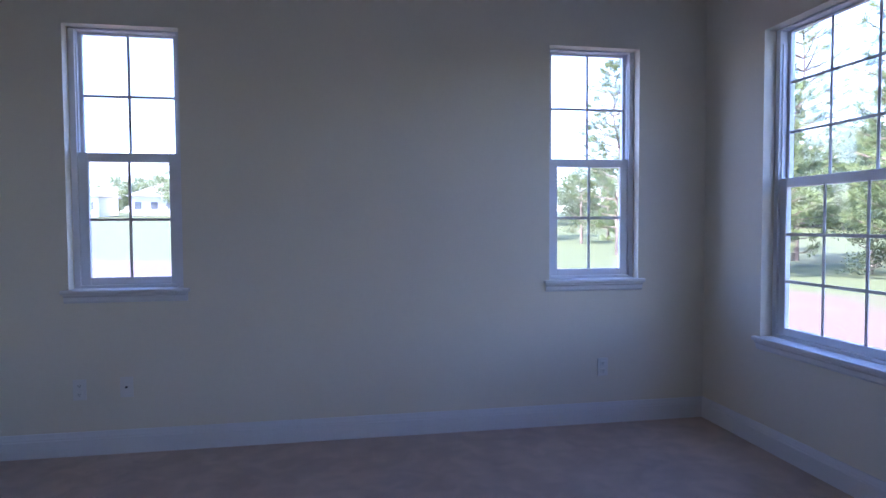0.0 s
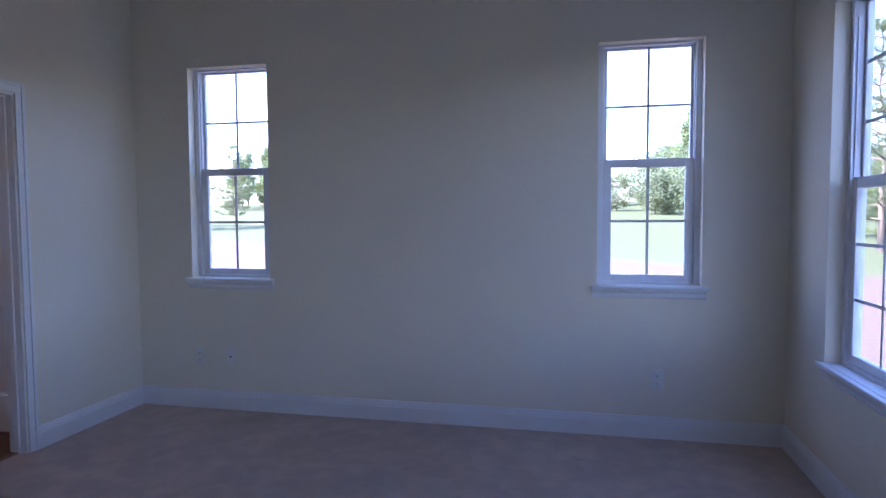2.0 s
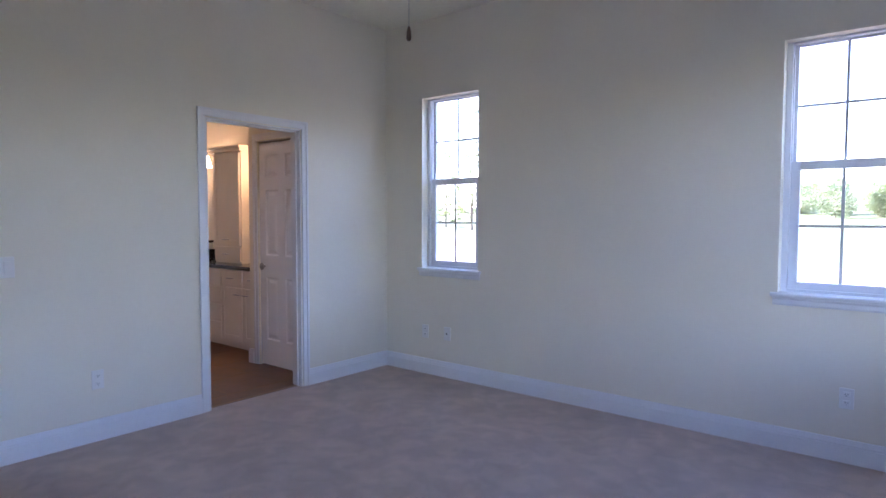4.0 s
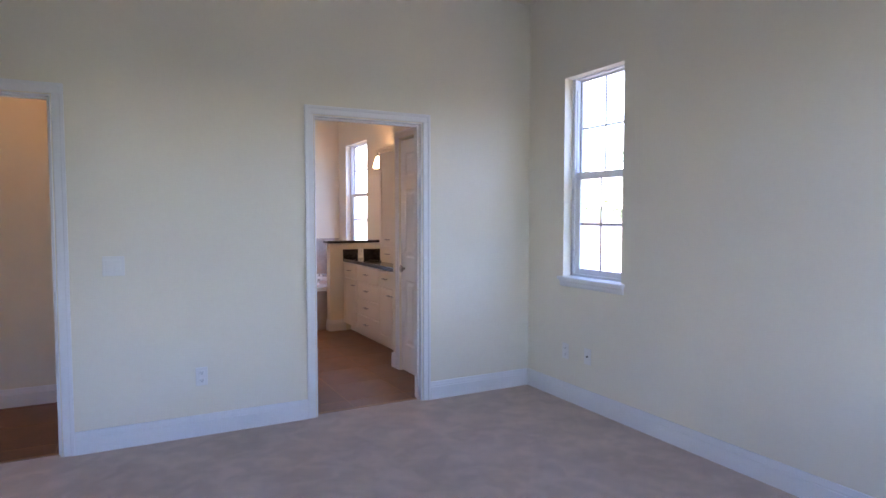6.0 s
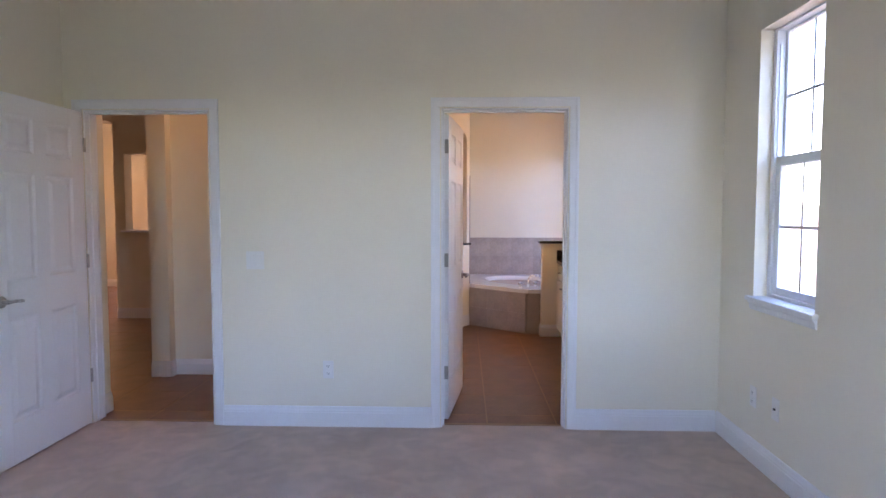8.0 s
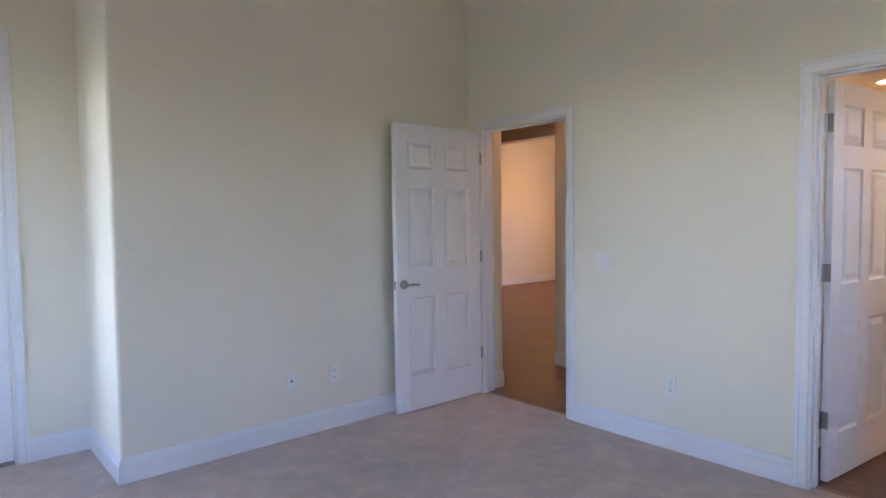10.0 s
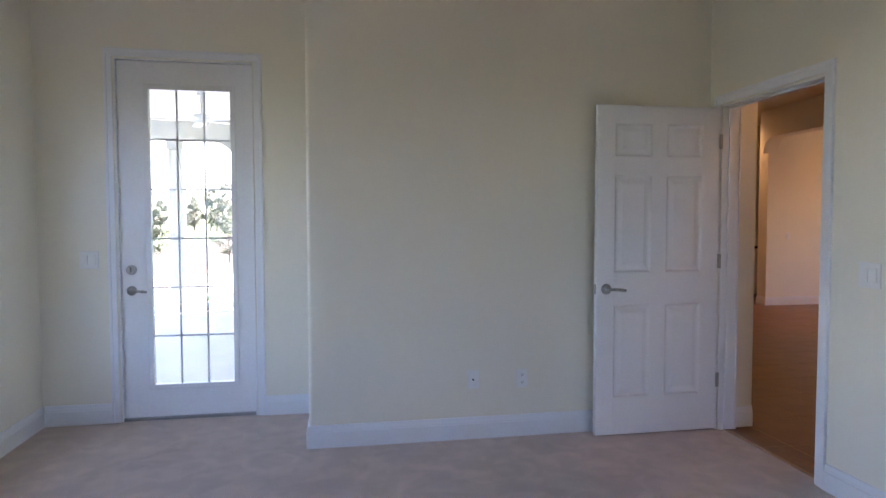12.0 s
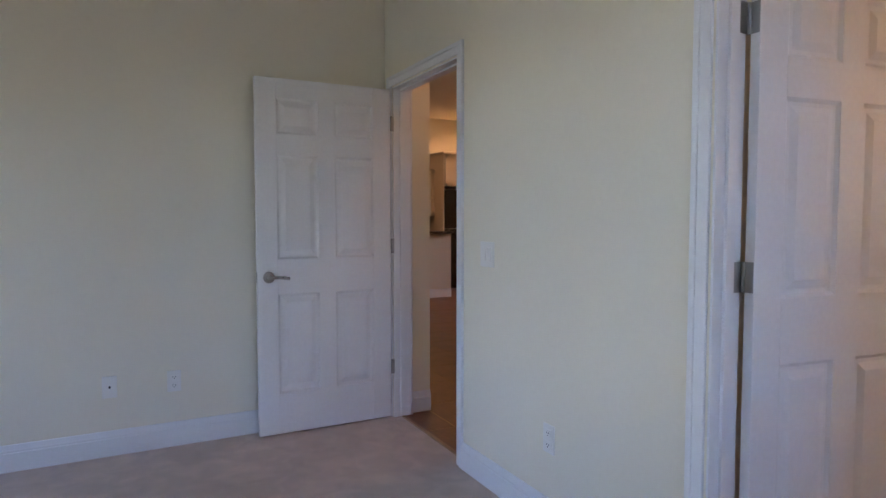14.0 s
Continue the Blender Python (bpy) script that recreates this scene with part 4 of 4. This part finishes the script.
def kitchen_unit(name, x0, x1, z0, z1, yback, depth, cols, label, drawers=False):
    # fronts face +y
    top = root(name, (0, 0, 0), label, "cabinet")
    yfr = yback + depth
    part("body", boxes((x0, x1, yback, yfr, z0, z1), *([(x0, x1, yback, yfr - 0.07, 0, z0)] if z0 < 0.2 else [])), CABINET, top)
    w = (x1 - x0) / cols
    for c in range(cols):
        a0, a1 = x0 + c * w + 0.006, x0 + (c + 1) * w - 0.006
        zz = [(z0 + 0.01, z1 - 0.01)] if not drawers else [(z0 + 0.01, z1 - 0.19), (z1 - 0.18, z1 - 0.01)]
        for q0, q1 in zz:
            bm = boxes((a0, a1, yfr + 0.001, yfr + 0.018, q0, q1), bevel=0.003)
            if q1 - q0 > 0.3:
                for b in ((a0, a0 + 0.055, q0, q1), (a1 - 0.055, a1, q0, q1), (a0, a1, q0, q0 + 0.055), (a0, a1, q1 - 0.055, q1)):
                    add_box(bm, b[0], b[1], yfr + 0.0175, yfr + 0.024, b[2], b[3])
            front = part("cabinet_door" if q1 - q0 > 0.3 else "drawer_front", bm, CABINET, top)
            bm = bmesh.new()
            add_cyl(bm, ((a0 + a1) / 2 - 0.05, yfr + 0.045, q1 - 0.08), ((a0 + a1) / 2 + 0.05, yfr + 0.045, q1 - 0.08), 0.006, seg=8)
            part("handle", bm, NICKEL, front)
    return top


wall("wall_kitchen_side", "y", -10.68, -10.56, -5.2, -1.7, 0, H, [], "cream painted kitchen wall")
kitchen_unit("kitchen_cabinet", -4.70, -4.08, 0.10, 0.86, -10.555, 0.60, 1, "cream kitchen base cabinet with a drawer", True)
tagged(finish(boxes((-4.72, -4.08, -10.558, -9.92, 0.86, 0.90), bevel=0.004), "worktop", GRANITE), "polished black granite kitchen worktop", "countertop")
kitchen_unit("wall_cabinet", -4.70, -4.42, 1.36, 2.42, -10.555, 0.40, 1, "narrow cream kitchen wall cabinet with one door")
over = kitchen_unit("wall_cabinet", -4.05, -3.425, 1.79, 2.34, -10.555, 0.68, 1, "cream cabinet with side panels around the refrigerator")
part("crown", boxes((-4.09, -3.385, -10.555, -9.84, 2.341, 2.385), bevel=0.008), CABINET, over)
for x in (-4.072, -3.422):
    part("side_panel", boxes((x, x + 0.019, -10.555, -9.875, 0, 2.34), bevel=0.002), CABINET, over)
for x in (-2.78, -2.14):
    kitchen_unit("wall_cabinet", x - 0.62, x, 1.28, 2.10, -10.555, 0.34, 2, "cream kitchen wall cabinet with two doors")
    kitchen_unit("kitchen_cabinet", x - 0.62, x, 0.10, 0.86, -10.555, 0.60, 2, "cream kitchen base cabinet with two doors", True)
tagged(finish(boxes((-3.40, -2.10, -10.558, -9.92, 0.86, 0.90), bevel=0.004), "worktop", GRANITE), "polished black granite kitchen worktop", "countertop")
vent = root("ceiling_vent", (-2.95, -8.2, H), "white slatted air vent in the ceiling", "vent")
part("frame", boxes((-0.17, 0.17, -0.10, -0.08, -0.012, 0), (-0.17, 0.17, 0.08, 0.10, -0.012, 0), (-0.17, -0.15, -0.08, 0.08, -0.012, 0), (0.15, 0.17, -0.08, 0.08, -0.012, 0), bevel=0.002), TRIM, vent)
part("backing", boxes((-0.15, 0.15, -0.08, 0.08, -0.003, -0.001)), DARK, vent)
for i in range(6):
    part("slat", boxes((-0.15, 0.15, -0.075 + i * 0.026, -0.061 + i * 0.026, -0.010, -0.006)), TRIM, vent)
wall_plate("light_switch", (-4.62, -9.15, 1.10), 180, 1, "switch", "white rocker switch on the far wall")
# the last of these is unseen, added to brighten the kitchen cabinets
for p in ((-0.68, -3.35), (-4.6, -6.6), (-5.8, -7.9), (-3.83, -9.74), (-2.4, -8.8)):
    ceiling_can((p[0], p[1], H - 0.001), (1.8 if p[1] > -8.5 else 2.4) if p[1] < -5 else 0.75)

pend = root("pendant_lamp", (-6.22, -7.84, H), "small lit pendant lamp in the great room", "pendant lamp")
bm = bmesh.new()
add_cyl(bm, (0, 0, 0), (0, 0, -0.03), 0.05, seg=16)
add_cyl(bm, (0, 0, -0.03), (0, 0, -0.80), 0.006, seg=8)
part("rod", bm, NICKEL, pend)
bm = bmesh.new()
bmesh.ops.create_cone(bm, cap_ends=True, segments=20, radius1=0.07, radius2=0.035, depth=0.11, matrix=Matrix.Translation((0, 0, -0.83)))
part("shade", bm, WARM, pend, "glowing glass shade")

# ---- covered terrace ----
bm = bmesh.new()
add_prism(bm, [(2.43, YR - 0.16), (2.43, -11.88), (5.10, -11.88), (5.31, -11.70), (5.31, YR - 0.16)], -0.25, -0.06)
structure("terrace", bm, CONCRETE, "pale concrete terrace slab")
bm = bmesh.new()
add_prism(bm, [(5.314, YR - 0.16), (5.314, -11.86), (5.83, -10.67), (8.30, YR - 0.16)], -0.24, -0.075)
structure("lawn_bed", bm, TURF, "wedge of green turf between terrace and walk")
bm = bmesh.new()
add_prism(bm, [(2.43, -11.885), (5.05, -11.885), (5.20, -12.20), (4.40, -13.40), (2.43, -14.4)], -0.24, -0.075)
structure("lawn_bed", bm, TURF, "strip of green turf past the terrace's end")
bm = bmesh.new()
add_prism(bm, [(5.32, -11.90), (5.22, -12.22), (4.42, -13.42), (2.43, -14.42), (2.43, -17.5), (14.0, -17.5), (14.0, YR - 0.16), (8.33, YR - 0.16)], -0.25, -0.085)
structure("pavement", bm, CONCRETE, "pale concrete walk round the terrace")
structure("terrace_ceiling", boxes((2.43, 9.0, -13.6, YR - 0.16, H, H + 0.2)), STUCCO, "white terrace ceiling")
bm = bmesh.new()
outl = [(2.43, H), (9.0, H), (9.0, -0.06), (8.6, -0.06), (8.6, 2.3)]
outl += [(8.6 - 0.4 + 0.4 * math.cos(t), 2.3 + 0.4 * math.sin(t)) for t in [math.pi / 2 * i / 6 for i in range(1, 7)]]
outl += [(4.5 - 0.4 * math.sin(t), 2.3 + 0.4 * math.cos(t)) for t in [math.pi / 2 * i / 6 for i in range(0, 7)]]
outl += [(4.1, -0.06), (2.43, -0.06)]
f = [bm.verts.new((x, -11.5, z)) for x, z in outl]
g = [bm.verts.new((x, -11.85, z)) for x, z in outl]
bm.faces.new(f)
bm.faces.new(g[::-1])
for i in range(len(f)):
    j = (i + 1) % len(f)
    bm.faces.new((f[i], g[i], g[j], f[j]))
structure("terrace_arcade", bm, STUCCO, "white stucco arches at the terrace's edge")
bm = boxes((4.97, 5.19, -11.79, -11.57, -0.058, 2.698), (4.94, 5.22, -11.82, -11.54, -0.058, 0.16), (4.94, 5.22, -11.82, -11.54, 2.55, 2.698), bevel=0.006)
tagged(finish(bm, "column", STUCCO), "slim white stucco column at the terrace's edge", "column")
tf = root("ceiling_fan", (4.15, -9.2, H), "white ceiling fan under the terrace roof", "ceiling fan")
bm = bmesh.new()
add_cyl(bm, (0, 0, 0), (0, 0, -0.30), 0.014, seg=10)
add_cyl(bm, (0, 0, 0), (0, 0, -0.04), 0.06, 0.05, 20)
part("downrod", bm, TRIM, tf)
bm = bmesh.new()
add_cyl(bm, (0, 0, -0.30), (0, 0, -0.42), 0.11, 0.09, 24)
part("motor", bm, TRIM, tf)
for i in range(5):
    bm = boxes((0.09, 0.62, -0.06, 0.06, -0.372, -0.362), bevel=0.003)
    bmesh.ops.rotate(bm, verts=bm.verts, cent=(0, 0, -0.36), matrix=Matrix.Rotation(radians(72 * i), 3, "Z"))
    part("blade", bm, TRIM, tf)

# ---- outdoors ----
bm = bmesh.new()
bmesh.ops.create_grid(bm, x_segments=120, y_segments=120, size=900)


def ground_z(y):
    # level round the house, then a long gentle rise to the north
    return -0.22 + 0.045 * min(max(y - 30.0, 0.0), 90.0)


for v in bm.verts:
    v.co.z = ground_z(v.co.y)
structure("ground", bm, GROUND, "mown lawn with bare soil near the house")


def tree(name, height, crown_r, crown_z, leaves, leaf, needle, seed, label, foliage=None):
    """A tapered trunk with limbs, and a crown of many small leaf blades set in uneven clumps."""
    rng = random.Random(seed)
    top = root(name, (0, 0, 0), label, "tree")
    bm = bmesh.new()
    pts = [Vector((0, 0, -0.3))]
    for i in range(1, 7):
        pts.append(Vector((rng.uniform(-0.12, 0.12) * i * 0.5, rng.uniform(-0.12, 0.12) * i * 0.5, height * 0.92 * i / 6)))
    for i in range(6):
        add_cyl(bm, pts[i], pts[i + 1], height * 0.022 * (1 - i / 6.5), height * 0.022 * (1 - (i + 1) / 6.5), 9)
    clumps = []
    for k in range(26):
        z = crown_z + (height - crown_z) * (k + rng.random()) / 26
        rel = (z - crown_z) / (height - crown_z)
        reach = crown_r * ((1.05 - rel) ** 0.7 if needle else math.sin(math.pi * min(0.98, 0.15 + 0.85 * rel)) ** 0.6) * rng.uniform(0.45, 1.0)
        t = rng.uniform(0, 2 * math.pi)
        tip = Vector((math.cos(t) * reach, math.sin(t) * reach, z + rng.uniform(-0.2, 0.5)))
        base = Vector((0, 0, max(crown_z * 0.8, z - reach * 0.5)))
        add_cyl(bm, base, tip, height * 0.006, height * 0.002, 5)
        clumps.append((tip, crown_r * rng.uniform(0.22, 0.40)))
        clumps.append((base.lerp(tip, 0.6), crown_r * rng.uniform(0.18, 0.32)))
    part("trunk", bm, BARK, top)
    vs, fs = [], []
    for k in range(leaves):
        c, rad = clumps[rng.randrange(len(clumps))]
        o = Vector((rng.gauss(0, 1), rng.gauss(0, 1), rng.gauss(0, 0.7)))
        o = o.normalized() * rad * rng.random() ** 0.4
        a = Vector((rng.gauss(0, 1), rng.gauss(0, 1), rng.gauss(0, 0.6))).normalized()
        b = a.orthogonal().normalized()
        ln, wd = (leaf * rng.uniform(0.9, 1.6), leaf * 0.22) if needle else (leaf * rng.uniform(0.7, 1.2), leaf * rng.uniform(0.35, 0.6))
        p = c + o
        i = len(vs)
        vs += [tuple(p - b * wd * 0.3), tuple(p + a * ln * 0.5 - b * wd), tuple(p + a * ln), tuple(p + a * ln * 0.5 + b * wd)]
        fs.append((i, i + 1, i + 2, i + 3))
    me = bpy.data.meshes.new("crown")
    me.from_pydata(vs, [], fs)
    me.materials.append(foliage or (PINE if needle else LEAF))
    ob = new("crown", me)
    ob.parent = top
    return top


def pine(height, reach, first, seed, label):
    """A young pine: whorls of rising limbs with side twigs, each ending in tufts of long needles."""
    rng = random.Random(seed)
    top = root("pine_tree", (0, 0, 0), label, "tree")
    bm = bmesh.new()
    lean = [Vector((rng.uniform(-0.1, 0.1) * i * 0.4, rng.uniform(-0.1, 0.1) * i * 0.4, height * i / 7 - (0.3 if i == 0 else 0))) for i in range(8)]
    for i in range(7):
        add_cyl(bm, lean[i], lean[i + 1], height * 0.014 * (1.02 - i / 7), height * 0.014 * (1.02 - (i + 1) / 7), 9)
    vs, fs = [], []

    def tuft(p, along, count):
        for _ in range(count):
            a = (along * rng.uniform(0.1, 1.3) + Vector((rng.gauss(0, 0.6), rng.gauss(0, 0.6), rng.gauss(0, 0.5)))).normalized()
            b = a.orthogonal().normalized() * rng.uniform(0.008, 0.014)
            ln, q = rng.uniform(0.13, 0.26), p + along * rng.uniform(-0.10, 0.06)
            i = len(vs)
            vs.extend((tuple(q - b * 0.6), tuple(q + a * ln * 0.6 - b), tuple(q + a * ln), tuple(q + a * ln * 0.6 + b)))
            fs.append((i, i + 1, i + 2, i + 3))
    z = first
    while z < height * 0.98:
        rel = (z - first) / (height - first)
        k = min(6, int(z / height * 7))
        stem = lean[k].lerp(lean[k + 1], z / height * 7 - k)
        turn0 = rng.uniform(0, 6.28)
        n = rng.randint(4, 6)
        for j in range(n):
            if rng.random() < 0.12:
                continue
            t = turn0 + 6.28 * j / n + rng.uniform(-0.3, 0.3)
            ln = (reach * (1.02 - rel) ** 0.75 * rng.uniform(0.55, 1.1) + 0.2) * (0.75 if rel < 0.1 else 1.0)
            flat = Vector((math.cos(t), math.sin(t), 0))
            mid = stem + flat * ln * 0.55 + Vector((0, 0, ln * (0.05 + 0.25 * rel)))
            tip = stem + flat * ln + Vector((0, 0, ln * (0.22 + 0.45 * rel)))
            add_cyl(bm, stem, mid, height * 0.0042, height * 0.0028, 5)
            add_cyl(bm, mid, tip, height * 0.0028, height * 0.0012, 5)
            side = flat.cross(Vector((0, 0, 1)))
            for m in range(max(5, int(ln / 0.13))):
                u = rng.uniform(0.3, 1.0)
                p = stem.lerp(mid, u / 0.55) if u < 0.55 else mid.lerp(tip, (u - 0.55) / 0.45)
                out = (flat * 0.7 + side * rng.uniform(-1, 1) + Vector((0, 0, rng.uniform(-0.1, 0.6)))).normalized()
                end = p + out * rng.uniform(0.12, 0.45) * min(1.0, ln)
                add_cyl(bm, p, end, 0.006, 0.004, 3)
                tuft(end, out, 28)
            tuft(tip, (tip - mid).normalized(), 40)
        z += rng.uniform(0.32, 0.52) * height / 8
    tuft(lean[7], Vector((0, 0, 1)), 60)
    part("trunk", bm, BARK, top)
    me = bpy.data.meshes.new("crown")
    me.from_pydata(vs, [], fs)
    me.materials.append(PINE)
    ob = new("crown", me)
    ob.parent = top
    return top


rng = random.Random(7)
kinds = [pine(9.2, 2.3, 1.3, 3, "tall pine with long pale green needles"), pine(6.8, 2.0, 0.6, 5, "young pine with branches near the ground"),
         tree("oak_tree", 7.5, 3.2, 1.4, 9000, 0.11, False, 11, "broad leafy green tree on the lawn"), tree("shrub", 2.4, 1.5, 0.2, 4000, 0.09, False, 17, "low leafy green shrub on the lawn"),
         tree("oak_tree", 7.0, 4.4, 0.8, 3400, 0.31, False, 23, "dense spreading tree at the field's edge"),
         tree("pine_tree", 10.0, 2.4, 2.2, 2600, 0.42, True, 29, "slender pine at the field's edge"),
         pine(10.5, 2.2, 5.4, 41, "tall pine with a long bare trunk"),
         tree("oak_tree", 8.0, 3.0, 1.6, 3000, 0.26, False, 31, "tree beyond the terrace with backlit shade in its leaf colour", SHADELEAF)]
spots = []
# pines beside the house, seen through the wide window
spots += [(0, 14.9, 23.4, 0.98), (1, 13.2, 11.8, 1.0), (0, 16.2, 9.4, 0.95), (1, 16.8, 14.6, 0.9), (0, 19.5, 17.5, 1.1), (0, 21.0, 10.0, 1.15), (1, 17.4, 5.2, 1.05), (0, 19.0, 0.5, 1.0),
          (1, 24.5, 15.0, 1.2), (0, 25.0, 4.0, 1.2), (1, 23.0, 25.0, 1.1), (0, 29.0, 21.0, 1.2), (1, 18.5, 29.5, 0.9), (0, 27.0, -3.0, 1.1), (1, 22.0, -5.0, 1.0)]
spots += [(3, 17.0, 11.5, 0.7), (3, 19.2, 8.0, 0.9), (3, 21.5, 13.0, 0.8), (3, 18.5, 3.0, 0.8), (3, 22.5, 6.5, 1.0), (3, 25.0, 11.0, 1.1)]
for i in range(84):      # the far edge of the field
    a = radians(rng.uniform(35, 104))
    dist = rng.uniform(62, 100)
    x = 2 + dist * math.cos(a)
    low = -16 < x < 14      # a gap in the wood, with brush only
    spots.append((4 if i % 5 or low else 5, x, dist * math.sin(a), rng.uniform(0.8, 1.4) * (0.45 if low else 1.0)))
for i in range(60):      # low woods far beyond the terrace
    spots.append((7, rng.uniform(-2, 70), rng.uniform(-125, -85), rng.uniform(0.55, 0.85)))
for i in range(16):      # beyond and beside the neighbours' houses
    spots.append((4, rng.uniform(-58, -16), rng.uniform(116, 128), rng.uniform(0.7, 1.0)))
for i in range(9):
    spots.append((rng.choice((5, 5, 4)), rng.uniform(-58, -44), rng.uniform(84, 100), rng.uniform(0.7, 1.05)))
spots += [(6, -37.0, 26.5, 1.0), (0, -28.6, 40.0, 1.15), (0, -25.6, 44.0, 0.75), (1, -34.0, 43.0, 1.1), (0, -55.0, 42.0, 1.2), (0, -47.0, 40.0, 1.05), (1, -43.0, 44.0, 1.2)]
spots += [(2, 11.6, 36.0, 0.85), (2, 14.2, 39.0, 0.9), (2, 17.5, 34.0, 0.65), (2, 20.5, 36.5, 0.7), (2, 24.0, 34.0, 0.75), (7, 9.3, -24.5, 0.23), (7, 10.6, -24.8, 0.22), (7, 6.4, -24.5, 0.22)]
used = set()
for k, x, y, s in spots:
    m = pose(x, y, ground_z(y), 0, 0, rng.uniform(0, 360))
    if k not in used:
        used.add(k)
        kinds[k].matrix_basis = m
        kinds[k].scale = (s, s, s)
    else:
        ob = copy_thing(kinds[k], m)
        ob.scale = (s, s, s)


def house(x, y, turn, w, d):
    top = root("house", (x, y, ground_z(y) - 0.1), "single-storey pale stucco house with a low hip roof", "house", turn=turn)
    part("wall", boxes((-w / 2, w / 2, -d / 2, d / 2, 0, 3.0)), STUCCO, top)
    bm = bmesh.new()
    e = 0.5
    q = [bm.verts.new(v) for v in ((-w / 2 - e, -d / 2 - e, 2.95), (w / 2 + e, -d / 2 - e, 2.95), (w / 2 + e, d / 2 + e, 2.95), (-w / 2 - e, d / 2 + e, 2.95), (-w / 2 + d / 2, 0, 5.2), (w / 2 - d / 2, 0, 5.2))]
    for fc in ((0, 1, 5, 4), (1, 2, 5), (2, 3, 4, 5), (3, 0, 4), (3, 2, 1, 0)):
        bm.faces.new([q[i] for i in fc])
    part("roof", bm, ROOF, top)
    for i in range(4):
        cx = -w / 2 + w * (i + 0.5) / 4
        win = part("window", boxes((cx - 0.6, cx + 0.6, -d / 2 - 0.05, -d / 2 - 0.002, 0.9, 2.2), bevel=0.01), TRIM, top)
        part("pane", boxes((cx - 0.5, cx + 0.5, -d / 2 - 0.06, -d / 2 - 0.051, 1.0, 2.1)), GLASSDARK, win)


house(-36.3, 95, 0, 8.6, 8)
house(-25.0, 99, 8, 9.0, 8)
house(6.2, 96, -6, 8.0, 7)

# ---- floor tiles of bathroom, hall and great room ----
structure("floor_tiled", boxes((-7.6, -0.056, -11.2, 0.0, -0.12, -0.0012)), GROUT, "grout bed under the brown floor tiles")
tiled = bpy.data.objects["floor_tiled"]
size, gap = 0.4575, 0.008
bm = bmesh.new()
add_box(bm, -size / 2 + gap / 2, size / 2 - gap / 2, -size / 2 + gap / 2, size / 2 - gap / 2, -0.012, 0.0)
top_edges = [e for e in bm.edges if all(v.co.z > -0.001 for v in e.verts)]
bmesh.ops.bevel(bm, geom=top_edges, offset=0.0015, segments=1, affect="EDGES")
tile_mesh = bpy.data.meshes.new("floor_tile")
bm.to_mesh(tile_mesh)
bm.free()
tile_mesh.materials.append(TILE)
cut = bpy.data.meshes.new("floor_tile_cut")
bm = bmesh.new()
add_box(bm, -0.2035 + gap, -gap / 2, -size / 2 + gap / 2, size / 2 - gap / 2, -0.012, 0.0)
bm.to_mesh(cut)
bm.free()
cut.materials.append(TILE)
for i in range(-1, 16):
    for k in range(-2, 22):
        x, y = -0.26 - size * (i + 0.5), -1.005 - size * (k + 0.5)
        if (y > -2.5 and x < -4.9) or (-3.5 > y > -4.0 and x < -1.5) or y > -0.3:
            continue
        ob = new("floor_tile", tile_mesh if i >= 0 else cut)
        ob.parent = tiled
        ob.location = (x, y, 0) if i >= 0 else (-0.056, y, 0)
